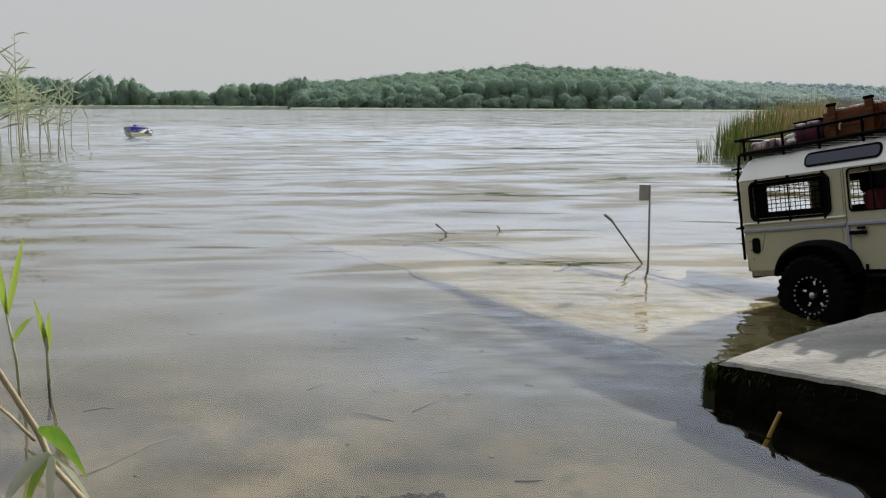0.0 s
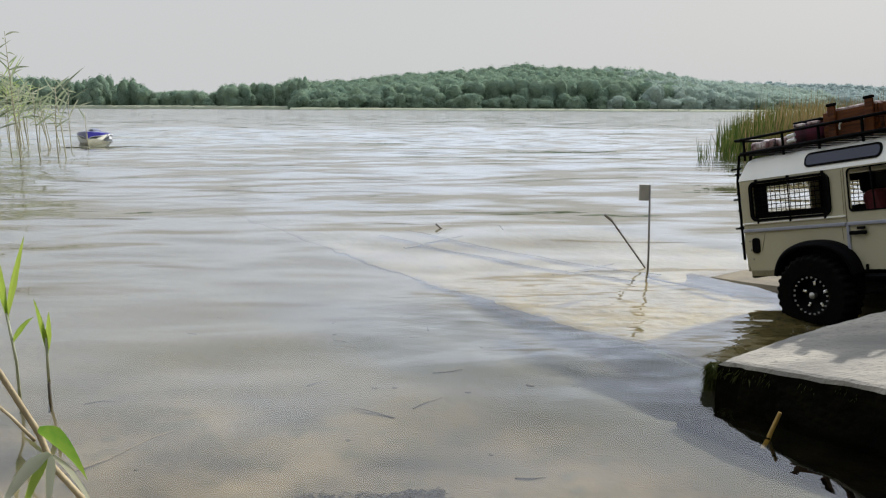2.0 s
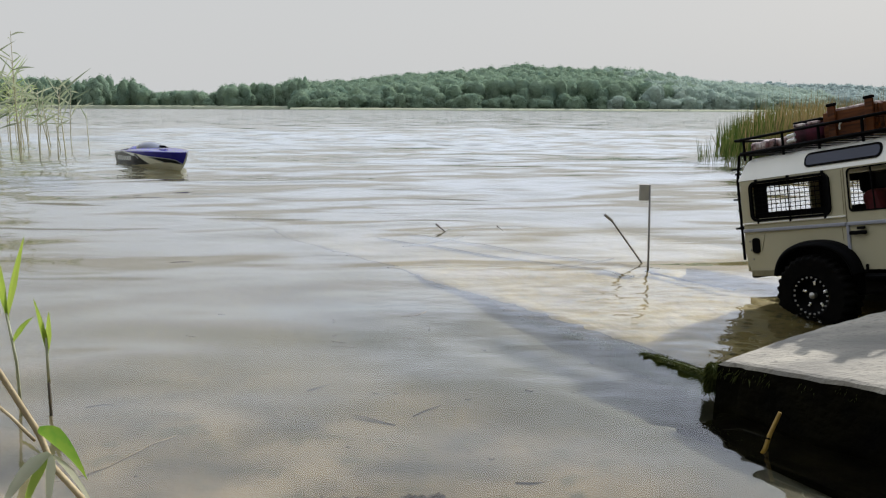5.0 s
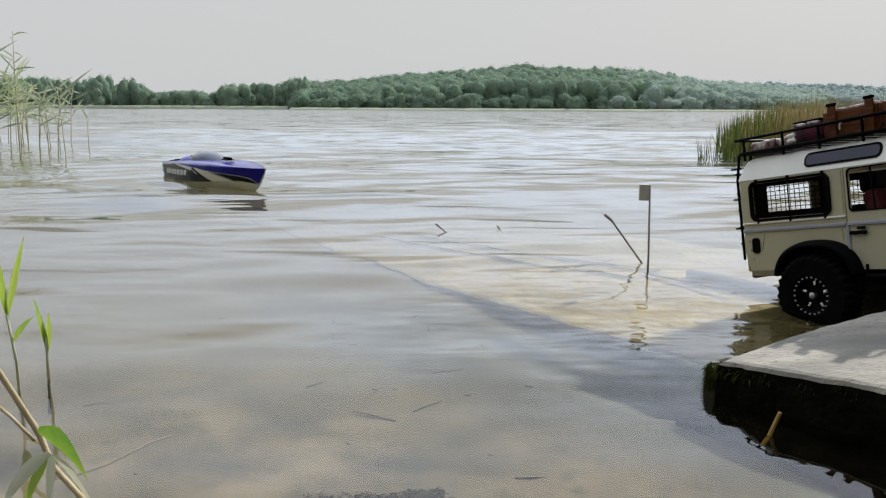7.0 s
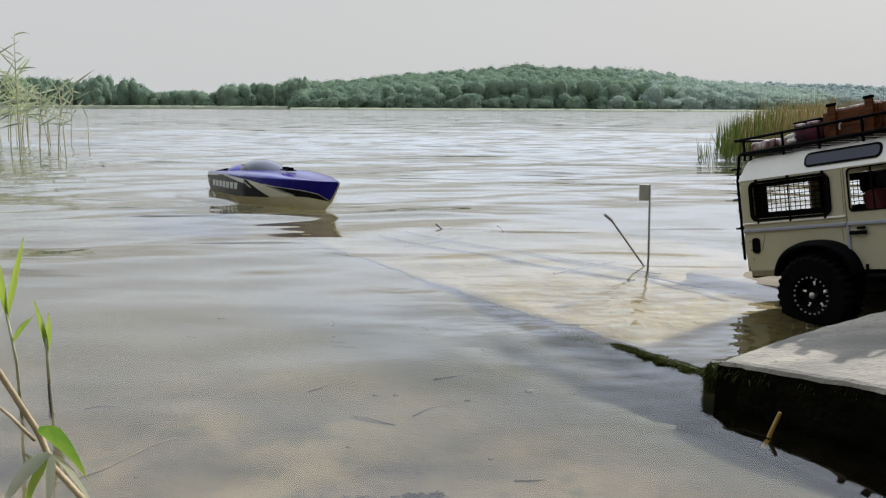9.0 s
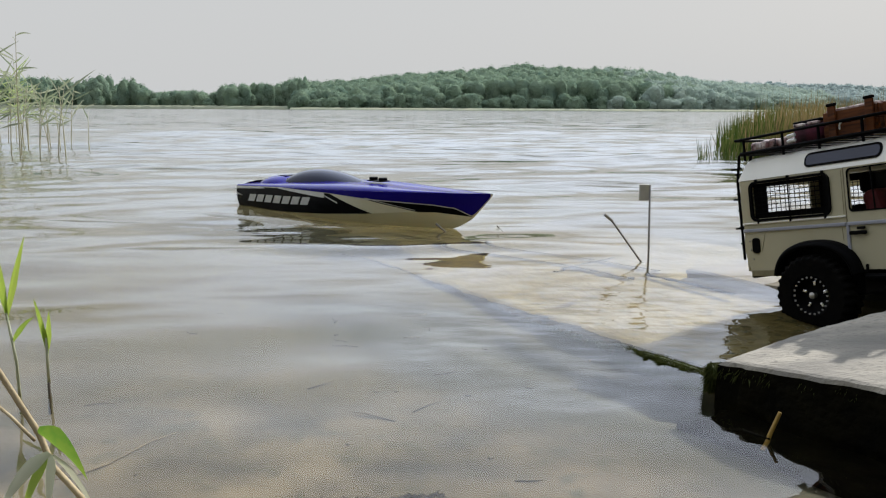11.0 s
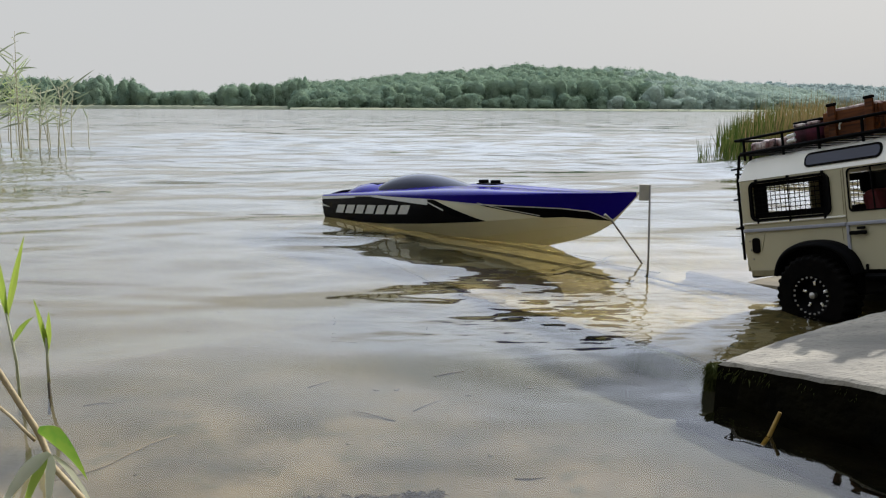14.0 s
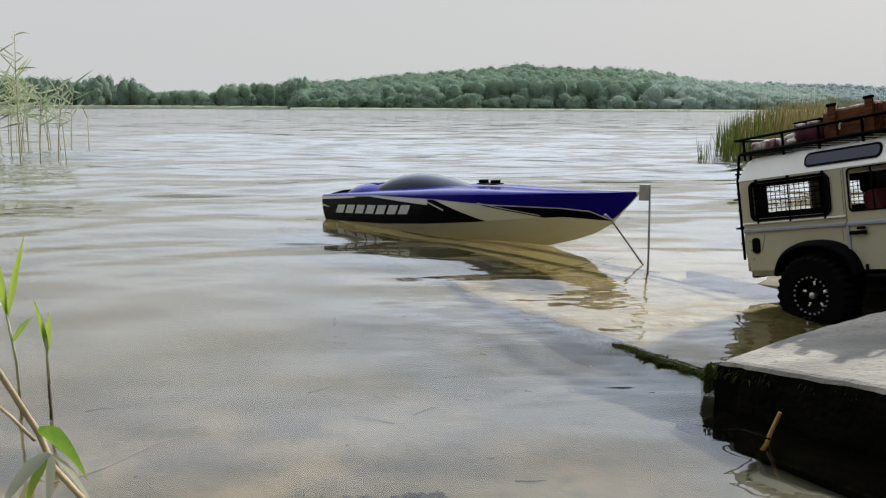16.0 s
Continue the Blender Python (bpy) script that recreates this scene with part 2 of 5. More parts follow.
    l.new(silt.outputs["BSDF"], mix.inputs[2])
    l.new(mix.outputs["Shader"], o.inputs["Surface"])
    return m


M_WATER = water_material()


# ---- mesh helpers ----
def obj(name, bm, material, parent=None, label="", smooth=False):
    me = bpy.data.meshes.new(name)
    bmesh.ops.recalc_face_normals(bm, faces=bm.faces)
    if smooth:
        for f in bm.faces:
            f.smooth = True
    bm.to_mesh(me)
    bm.free()
    me.materials.append(material)
    ob = new(name, me)
    if parent:
        ob.parent = parent
    if label:
        tagged(ob, label)
    return ob


def part(name, bm, material, parent, label="", smooth=False):
    return obj(name, bm, material, parent, label, smooth)


def box(bm, c, s, bevel=0.0, rot=None):
    """A box of size s round c, edges rounded by bevel, turned by rot."""
    m = Matrix.Translation(c) @ (rot.to_4x4() if rot else Matrix()) @ Matrix.Diagonal((*s, 1))
    r = bmesh.ops.create_cube(bm, size=1, matrix=m)
    if bevel:
        es = list({e for v in r["verts"] for e in v.link_edges})
        bmesh.ops.bevel(bm, geom=es, offset=bevel, segments=2, affect="EDGES", profile=0.5)
    return bm


def tube(bm, pts, radius, n=8, closed=False, ends=True):
    """A round bar along pts; radius is one number or one a point."""
    pts = [Vector(p) for p in pts]
    rad = radius if isinstance(radius, (list, tuple)) else [radius] * len(pts)
    rings, up = [], Vector((0.13, 0.21, 0.97))
    k = len(pts)
    for i, p in enumerate(pts):
        a = pts[(i - 1) % k] if closed or i else p
        b = pts[(i + 1) % k] if closed or i < k - 1 else p
        d = (b - a).normalized()
        s = d.cross(up)
        if s.length < 0.05:
            s = d.cross(Vector((1, 0, 0)))
        s.normalize()
        w = s.cross(d)
        rings.append([bm.verts.new(p + (s * math.cos(q) + w * math.sin(q)) * rad[i]) for q in (2 * math.pi * j / n for j in range(n))])
    for i in range(k if closed else k - 1):
        r0, r1 = rings[i], rings[(i + 1) % k]
        for j in range(n):
            bm.faces.new((r0[j], r0[(j + 1) % n], r1[(j + 1) % n], r1[j]))
    if ends and not closed:
        bm.faces.new(rings[0][::-1])
        bm.faces.new(rings[-1])
    return bm


def lathe(bm, profile, n, m):
    """Turns (radius, along) points round the y axis of m, closed profile."""
    rings = []
    for j in range(n):
        q = 2 * math.pi * j / n
        rings.append([bm.verts.new(m @ Vector((r * math.cos(q), a, r * math.sin(q)))) for r, a in profile])
    k = len(profile)
    for j in range(n):
        r0, r1 = rings[j], rings[(j + 1) % n]
        for i in range(k):
            bm.faces.new((r0[i], r0[(i + 1) % k], r1[(i + 1) % k], r1[i]))
    return bm


def plate(bm, outline, y0, y1):
    """A flat plate with the outline (x, z), from y0 to y1."""
    a = [bm.verts.new((x, y0, z)) for x, z in outline]
    b = [bm.verts.new((x, y1, z)) for x, z in outline]
    k = len(a)
    fa, fb = bm.faces.new(a), bm.faces.new(b[::-1])
    for i in range(k):
        bm.faces.new((a[i], b[i], b[(i + 1) % k], a[(i + 1) % k]))
    bmesh.ops.triangulate(bm, faces=[fa, fb])
    return bm


def holed(bm, xs, zs, holes, y0, y1):
    """A wall of cells between the lines xs and zs, without the cells in holes, from y0 to y1."""
    cells = {(i, j) for i in range(len(xs) - 1) for j in range(len(zs) - 1)} - set(holes)
    verts = {}

    def v(i, j, y):
        if (i, j, y) not in verts:
            verts[i, j, y] = bm.verts.new((xs[i], y, zs[j]))
        return verts[i, j, y]

    for i, j in cells:
        for y in (y0, y1):
            bm.faces.new((v(i, j, y), v(i + 1, j, y), v(i + 1, j + 1, y), v(i, j + 1, y)))
        for (a, b), (di, dj) in ((((i, j), (i + 1, j)), (0, -1)), (((i, j + 1), (i + 1, j + 1)), (0, 1)),
                                 (((i, j), (i, j + 1)), (-1, 0)), (((i + 1, j), (i + 1, j + 1)), (1, 0))):
            if (i + di, j + dj) not in cells:
                bm.faces.new((v(*a, y0), v(*b, y0), v(*b, y1), v(*a, y1)))
    return bm


def rounded(x0, x1, z0, z1, r, n=5):
    """The outline of a rectangle with round corners."""
    out = []
    for cx, cz, a in ((x1 - r, z1 - r, 0), (x0 + r, z1 - r, 90), (x0 + r, z0 + r, 180), (x1 - r, z0 + r, 270)):
        out += [(cx + r * math.cos(radians(a + 90 * i / n)), cz + r * math.sin(radians(a + 90 * i / n))) for i in range(n + 1)]
    return out


def blade(bm, base, tip, width, sag=0.0, n=6, side=None):
    """A folded leaf blade from base to tip that bends down by sag in its middle part."""
    base, tip = Vector(base), Vector(tip)
    d = tip - base
    s = side or d.cross(Vector((0.2, 1, 0.3)))
    s = s.normalized()
    up = s.cross(d).normalized()
    rows = []
    for i in range(n + 1):
        k = i / n
        w = width * min(1, 0.35 + 2.2 * k) * (1 - k ** 2.2) * 0.5
        p = base + d * k + Vector((0, 0, sag * 4 * k * (1 - k)))
        rows.append([bm.verts.new(p - s * w + up * w * 0.35), bm.verts.new(p), bm.verts.new(p + s * w + up * w * 0.35)])
    for a, b in zip(rows, rows[1:]):
        for j in (0, 1):
            bm.faces.new((a[j], a[j + 1], b[j + 1], b[j]))
    return bm


def joined(name, verts, tris, material, smooth=False):
    """One mesh object out of arrays of vertices and triangles."""
    me = bpy.data.meshes.new(name)
    verts, tris = np.asarray(verts, np.float32), np.asarray(tris, np.int32)
    me.vertices.add(len(verts))
    me.vertices.foreach_set("co", verts.ravel())
    k = tris.shape[1]
    me.loops.add(tris.size)
    me.loops.foreach_set("vertex_index", tris.ravel())
    me.polygons.add(len(tris))
    me.polygons.foreach_set("loop_start", np.arange(0, tris.size, k, dtype=np.int32))
    me.polygons.foreach_set("loop_total", np.full(len(tris), k, np.int32))
    if smooth:
        me.polygons.foreach_set("use_smooth", np.ones(len(tris), bool))
    me.update(calc_edges=True)
    me.validate()
    me.materials.append(material)
    return new(name, me)


def spread(lo, hi, step, outer_lo, outer_hi, grow=1.12):
    """Even steps from lo to hi, then growing steps out to outer_lo and outer_hi."""
    mid = list(np.arange(lo, hi + step / 2, step))
    s, a = step, [mid[-1]]
    while a[-1] < outer_hi:
        s *= grow
        a.append(min(a[-1] + s, outer_hi))
    s, b = step, [mid[0]]
    while b[-1] > outer_lo:
        s *= grow
        b.append(max(b[-1] - s, outer_lo))
    return np.array(b[:0:-1] + mid + a[1:])


def sheet(name, xs, ys, height, material):
    gx, gy = np.meshgrid(xs, ys)
    gz = height(gx, gy)
    verts = np.stack([gx.ravel(), gy.ravel(), gz.ravel()], 1)
    w = len(xs)
    idx = np.arange(len(verts)).reshape(len(ys), w)
    quads = np.stack([idx[:-1, :-1].ravel(), idx[:-1, 1:].ravel(), idx[1:, 1:].ravel(), idx[1:, :-1].ravel()], 1)
    return joined(name, verts, quads, material, smooth=True)


# ---- ground: one sheet, lake bed and shore ----
def soft_noise(x, y, seed, waves, lo, hi):
    """Smooth random relief out of sines with wavelengths from lo to hi."""
    rng = np.random.RandomState(seed)
    z = np.zeros_like(x)
    for _ in range(waves):
        k = 2 * math.pi / rng.uniform(lo, hi)
        a, ph = rng.uniform(0, 2 * math.pi), rng.uniform(0, 6.28)
        z += np.sin(k * (x * math.cos(a) + y * math.sin(a)) + ph)
    return z / math.sqrt(waves)


def bed_height(x, y):
    yy = y + 0.10 * soft_noise(x, y, 3, 6, 2.0, 6.0) * np.clip((y - 0.3) / 2, 0, 1)
    z = np.where(yy > 0.5, -0.018 - 0.115 * (yy - 0.52), 0.10 - 0.236 * yy)
    z = np.where(yy < 0, 0.10 - 0.05 * yy, z)
    z = np.maximum(z, -2.2)
    z = np.minimum(z, 1.6)
    z = z + 0.022 * np.exp(-((x - 0.40) ** 2 / 0.012 + (y - 0.52) ** 2 / 0.012))
    # scoured trough along the slab's and the ramp's foot
    off = (x - 0.296) * -0.798 + (y - 0.846) * -0.603
    along = (x - 0.296) * 0.603 + (y - 0.846) * -0.798
    near = np.clip((0.095 + 0.07 * np.clip((along - 0.12) / 0.15, 0, 1) - off) / 0.05, 0, 1) * np.clip((off + 0.25) / 0.05, 0, 1)
    z = z - near * (0.035 * np.clip((along + 0.06) / 0.06, 0, 1) * np.clip((0.75 - along) / 0.1, 0, 1) + 0.03 * np.clip((along + 0.6) / 0.3, 0, 1) * (along < 0.0))
    z = z + 0.004 * soft_noise(x, y, 5, 10, 0.12, 0.5) * np.clip(4 - np.abs(y), 0, 1)
    far = np.clip((y - 372) / 14, 0, 1)
    left = np.clip((x + 40) / -20, 0, 1)
    far = np.where(left > 0.5, np.clip((y - 404) / 14, 0, 1), far)
    far = np.maximum(far, np.clip((np.abs(x) - 520) / 40, 0, 1))
    return z * (1 - far) + far * 1.1


def olive_offshore(m, y0, y1):
    """Olive-brown algae cover the bed away from the shore."""
    n, l = m.node_tree.nodes, m.node_tree.links
    p = n["Principled BSDF"]
    col = p.inputs["Base Color"].links[0].from_socket
    geo, sep, rng_ = n.new("ShaderNodeNewGeometry"), n.new("ShaderNodeSeparateXYZ"), n.new("ShaderNodeMapRange")
    l.new(geo.outputs["Position"], sep.inputs["Vector"])
    l.new(sep.outputs["Y"], rng_.inputs["Value"])
    rng_.inputs["From Min"].default_value, rng_.inputs["From Max"].default_value = y0, y1
    mx = n.new("ShaderNodeMix")
    mx.data_type = "RGBA"
    mx.inputs["B"].default_value = (0.056, 0.048, 0.020, 1)
    l.new(rng_.outputs["Result"], mx.inputs["Factor"])
    l.new(col, mx.inputs["A"])
    l.new(mx.outputs["Result"], p.inputs["Base Color"])


def dark_patch(m, centre, turn, reach):
    """Mixes a ragged dark patch into the bed's colour beside the ramp and the slab."""
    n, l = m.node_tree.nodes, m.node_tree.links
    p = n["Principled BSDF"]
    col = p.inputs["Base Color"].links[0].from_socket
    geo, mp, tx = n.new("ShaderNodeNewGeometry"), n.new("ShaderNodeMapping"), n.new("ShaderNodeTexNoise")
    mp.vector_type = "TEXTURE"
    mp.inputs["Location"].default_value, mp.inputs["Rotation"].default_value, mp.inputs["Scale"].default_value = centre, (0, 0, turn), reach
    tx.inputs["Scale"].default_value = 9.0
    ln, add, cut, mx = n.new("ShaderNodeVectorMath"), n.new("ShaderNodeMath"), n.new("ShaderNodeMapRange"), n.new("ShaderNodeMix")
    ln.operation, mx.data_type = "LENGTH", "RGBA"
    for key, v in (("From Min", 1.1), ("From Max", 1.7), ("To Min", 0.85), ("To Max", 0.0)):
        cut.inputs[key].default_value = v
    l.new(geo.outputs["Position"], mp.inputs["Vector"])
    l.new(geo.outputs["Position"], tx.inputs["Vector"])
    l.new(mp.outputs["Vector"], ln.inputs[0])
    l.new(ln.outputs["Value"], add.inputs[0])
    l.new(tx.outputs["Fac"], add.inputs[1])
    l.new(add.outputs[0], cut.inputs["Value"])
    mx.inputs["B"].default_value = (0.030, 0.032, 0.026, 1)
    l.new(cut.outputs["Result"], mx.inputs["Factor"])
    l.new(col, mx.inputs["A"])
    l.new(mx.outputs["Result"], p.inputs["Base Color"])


olive_offshore(M_SAND, 0.64, 1.08)
olive_offshore(M_WETC, 1.55, 2.5)
# darker bed colour beside the ramp
dark_patch(M_SAND, (0.08, 1.02, 0), radians(-50), (0.50, 0.17, 1.0))
# shade at the slab's foot, put into the bed's colour
dark_patch(M_SAND, (0.43, 0.58, 0), radians(-53), (0.60, 0.125, 1.0))
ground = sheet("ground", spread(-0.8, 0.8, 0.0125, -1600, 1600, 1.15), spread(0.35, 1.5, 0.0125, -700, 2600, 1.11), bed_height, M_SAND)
tagged(ground, "grey-tan sandy lake bed rising to the shore", "ground", kind="structure")


# ---- water: one sheet of waves that drifts towards the shore ----
DRIFT = Vector((0.10, -0.26, 0))


def wave_height(x, y):
    rng = np.random.RandomState(11)
    z = np.zeros_like(x)
    cell = np.gradient(y, axis=0)
    cell = np.maximum(np.abs(cell), np.abs(np.gradient(x, axis=1)) * 0.5)
    calm = 0.44 + 0.56 * np.clip((y - 2.2) / 4.0, 0, 1)
    for i in range(26):
        lam = 0.16 * (1.95 / 0.16) ** (i / 25)
        a = rng.normal(math.radians(-74), 0.30)
        k = 2 * math.pi / lam
        ph = rng.uniform(0, 6.28)
        amp = 0.0038 * lam ** 0.82
        env = 0.55 + 0.45 * np.sin(x * rng.uniform(0.5, 1.6) + y * rng.uniform(0.5, 1.6) + rng.uniform(0, 6.28))
        keep = np.clip(lam / (4.0 * cell) - 1, 0, 1)
        z += amp * calm * env * keep * np.sin(k * (x * math.cos(a) + y * math.sin(a)) + ph)
    # single swells, steep on the shore side, that roll over the ramp one after another
    for t, cx, cy, long, high in ((1.0, 0.14, 1.20, 0.30, 0.0070), (5.2, 0.06, 1.35, 0.30, 0.004), (8.9, 0.20, 1.10, 0.28, 0.0075), (12.5, 0.15, 1.33, 0.42, 0.0095),
                                  (13.9, 0.10, 1.28, 0.25, 0.006), (15.4, -0.02, 1.52, 0.26, 0.009), (7.0, 0.05, 1.75, 0.30, 0.005), (3.2, 0.0, 1.9, 0.3, 0.005)):
        px, py = cx - DRIFT.x * (t - 8), cy - DRIFT.y * (t - 8)
        dx, dy = x - px, y - py - 0.10 * (x - px) - 0.02 * np.sin((x - px) * 11)
        z += 0.5 * high * np.exp(-(dx / long) ** 4) * (np.exp(-(dy / np.where(dy < 0, 0.042, 0.075)) ** 2) - 0.45 * np.exp(-((dy + 0.085) / 0.06) ** 2))
    return z


water = sheet("water", spread(-3.0, 2.0, 0.026, -560, 560, 1.13), spread(-2.0, 9.5, 0.018, -6.0, 475, 1.06), wave_height, M_WATER)
water.visible_shadow = False
tagged(water, "calm grey lake water with low ripples", "water", kind="structure")


# ---- boat ramp: raised end slab and drowned lane ----
def slab_top(x, y):
    return 0.033 + 0.115 * (x - 0.296) - 0.05 * (y - 0.846)


def rough_plate(name, corners, top, thick, material, side_material, seed=1, chip=0.004, div=40, bulge=0.0):
    """A thick plate over the quad of corners (x, y), with a worn, uneven outline."""
    bm = bmesh.new()
    rng = random.Random(seed)
    c = [Vector((x, y, 0)) for x, y in corners]
    grid = []
    for i in range(div + 1):
        row = []
        for j in range(div + 1):
            u, v = i / div, j / div
            p = (c[0] * (1 - u) + c[1] * u) * (1 - v) + (c[3] * (1 - u) + c[2] * u) * v
            p.y += bulge * math.sin(math.pi * v) * (1 - u)
            n = noise.noise(Vector((p.x * 28, p.y * 28, seed)))
            n2 = noise.noise(Vector((p.x * 90, p.y * 90, seed + 9)))
            edge = min(u, v, 1 - u, 1 - v) * div
            if edge < 1:
                mid = (c[0] + c[1] + c[2] + c[3]) / 4
                p = p + (mid - p).normalized() * (chip * (1 + n * 1.5 + n2))
            z = top(p.x, p.y) + 0.0016 * n + 0.0008 * n2 - (chip * 0.9 if edge < 1 else 0) - (chip * 0.25 if edge == 1 else 0)
            row.append(bm.verts.new((p.x, p.y, z)))
        grid.append(row)
    for i in range(div):
        for j in range(div):
            bm.faces.new((grid[i][j], grid[i + 1][j], grid[i + 1][j + 1], grid[i][j + 1]))
    rim = [grid[i][0] for i in range(div)] + [grid[div][j] for j in range(div)] + [grid[i][div] for i in range(div, 0, -1)] + [grid[0][j] for j in range(div, 0, -1)]
    prev = rim
    for s in range(1, 6):
        ring = []
        for v in rim:
            q = Vector((v.co.x * 24, v.co.y * 24, s * 0.9 + seed))
            o = Vector((noise.noise(q), noise.noise(q + Vector((7, 3, 1))), 0)) * chip * 1.6
            ring.append(bm.verts.new(v.co + o - Vector((0, 0, thick * s / 5))))
        for a in range(len(rim)):
            b = (a + 1) % len(rim)
            bm.faces.new((prev[a], prev[b], ring[b], ring[a])).material_index = 1
        prev = ring
    bm.faces.new(prev)
    ob = obj(name, bm, material, smooth=False)
    ob.data.materials.append(side_material)
    return ob


slab = rough_plate("slab", [(0.294, 0.838), (0.79, 0.17), (0.93, 0.28), (0.565, 0.990)], slab_top, 0.34, M_CONC, M_WETSHADE, seed=4, chip=0.006, div=70, bulge=0.012)
NEAR = Matrix.Translation(EYE) @ Matrix.Scale(0.973, 4) @ Matrix.Translation(-EYE)
slab.data.transform(NEAR)
# added black ledge, stands in for shade and mirrored dark at the slab's foot
footing = rough_plate("footing", [(0.232, 0.772), (0.684, 0.110), (0.78, 0.17), (0.304, 0.828)], lambda x, y: -0.022, 0.14, M_WETSHADE, M_WETSHADE, seed=6, chip=0.009, div=40)
tagged(footing, "added black plate under water for the shade along the slab", "footing", kind="structure")
tagged(slab, "worn grey concrete slab rising out of the water", "slab", kind="structure")


# the truck and its lane keep this proportion to the slab
BACK = 1.08


def lane_top(x, y):
    x, y = x / BACK, y / BACK
    s = (x - 0.301) * 0.5 - (y - 0.841) * 0.866
    return 0.30 - BACK * (0.309 - (0.12 if s < 0.04 else 0.185) * (s + 0.08))


lane = rough_plate("ramp", [(0.335, 0.935), (1.08, 1.307), (-0.054, 2.86), (-0.71, 2.59)], lane_top, 0.12, M_WETC, M_WETC, seed=7, chip=0.006, div=60)
upper = rough_plate("ramp_upper", [(0.62, 1.075), (1.02, 0.302), (1.566, 0.616), (1.085, 1.301)], lane_top, 0.2, M_CONC, M_WETSHADE, seed=9, chip=0.004, div=30)
tagged(upper, "dry upper lane of the concrete boat ramp", "ramp", kind="structure")
tagged(lane, "drowned concrete boat ramp coated with yellow-brown algae", "ramp", kind="structure")


def kerb():
    bm = bmesh.new()
    pts = [(0.47 + 0.5 * s, 1.515 - 0.866 * s) for s in (0.0, 0.06, 0.14, 0.24, 0.36, 0.5)]
    rows = []
    for i, (x, y) in enumerate(pts):
        z = -0.016 + 0.011 * i / 1.6 + 0.002 * (i % 2)
        rows.append([bm.verts.new((x + a * 0.866, y + a * 0.5, h)) for a, h in ((0, -0.12), (0, z - 0.008), (0.010, z), (0.20, z + 0.004), (0.20, -0.12))])
    for a, b in zip(rows, rows[1:]):
        for j in range(4):
            bm.faces.new((a[j], a[j + 1], b[j + 1], b[j]))
    bm.faces.new(rows[0])
    bm.faces.new(rows[-1][::-1])
    return tagged(obj("kerb", bm, M_DRY_CONC), "sand-brown concrete kerb along the ramp, half under water", "kerb", kind="structure")


M_DRY_CONC = mat("sandy_concrete", (0.15, 0.120, 0.070), (0.10, 0.082, 0.05), rough=0.9, scale=20, fine=120, bump=0.6)
kerb()


def moss():
    """Short hanging tufts along the slab's and the ramp's edge."""
    rng = random.Random(5)
    bm = bmesh.new()
    for i in range(5200):
        k = rng.random()
        if k < 0.34:
            u = rng.random() ** 1.4
            x, y = 0.296 + 0.504 * u * 0.6, 0.846 - 0.666 * u * 0.6
            if noise.noise(Vector((x * 60, y * 60, 3))) < 0.02 - 0.3 * (u < 0.15):
                continue
            z = slab_top(x, y) - 0.006 - rng.random() * 0.010
            n = Vector((-0.8, -0.6, 0))
            p = Vector((x, y, z)) + n * (rng.random() * 0.003 - 0.003)
            tip = p + n * rng.uniform(0.001, 0.005) + Vector((rng.gauss(0, 0.004), rng.gauss(0, 0.004), -rng.uniform(0.002, 0.009)))
        elif k < 0.58:
            a = rng.random() ** 1.5
            p = Vector((0.300 + a * 0.05, 0.852 + a * 0.022, rng.uniform(-0.004, 0.024)))
            tip = p + Vector((-rng.uniform(0.002, 0.014), rng.uniform(-0.008, 0.004), -rng.uniform(0.003, 0.014)))
        else:
            u = rng.random() ** 1.3 * 0.20
            x, y = 0.322 - 0.976 * u, 0.886 + 1.52 * u
            p = Vector((x + rng.gauss(0, 0.006), y + rng.gauss(0, 0.006), lane_top(x, y) + 0.003 + rng.uniform(-0.006, 0.003)))
            tip = p + Vector((-rng.uniform(0.001, 0.009), rng.gauss(0, 0.006), rng.uniform(-0.008, 0.004)))
        if k < 0.58:
            p, tip = NEAR @ p, NEAR @ tip
        blade(bm, p, tip, rng.uniform(0.0012, 0.003), 0.002, n=2)
    # a mossy lip that just breaks the surface along the drowned edge
    prev = None
    for i in range(101):
        u = 0.092 * i / 100
        thin = 1.0 - 0.75 * u / 0.092
        x, y = 0.318 - 0.976 * u, 0.880 + 1.52 * u
        n1, n2 = noise.noise(Vector((x * 22, y * 22, 2))), noise.noise(Vector((x * 75, y * 75, 5)))
        w = (0.0075 + 0.004 * n1) * thin
        z = 0.0004 + (0.0035 * n1 + 0.0024 * n2) * thin - 0.045 * max(0, u - 0.030)
        b = lane_top(x, y) - 0.012
        d = Vector((-0.84, -0.54, 0))
        c = Vector((x, y, 0)) + d * (0.004 * n2 + 0.009 * n1)
        row = [bm.verts.new(c + d * o + Vector((0, 0, h))) for o, h in ((w * 4.5, b - 0.02), (w * 1.7, z - 0.007), (w * 0.5, z), (-w * 0.6, z - 0.001), (-w * 1.6, z - 0.007), (-w * 2.4, b))]
        if prev:
            for j in range(5):
                bm.faces.new((prev[j], prev[j + 1], row[j + 1], row[j]))
        prev = row
        for k in range(16):
            p = c + d * rng.uniform(-w, w) + Vector((rng.gauss(0, 0.003), rng.gauss(0, 0.003), z - 0.002))
            blade(bm, p, p + Vector((rng.gauss(-0.003, 0.005), rng.gauss(-0.001, 0.005), rng.uniform(-0.002, 0.0018))), rng.uniform(0.0010, 0.0022), 0.001, n=2)
    tagged(obj("moss", bm, M_MOSS), "wet dark green moss on the concrete edge", "moss", kind="stuff")


moss()


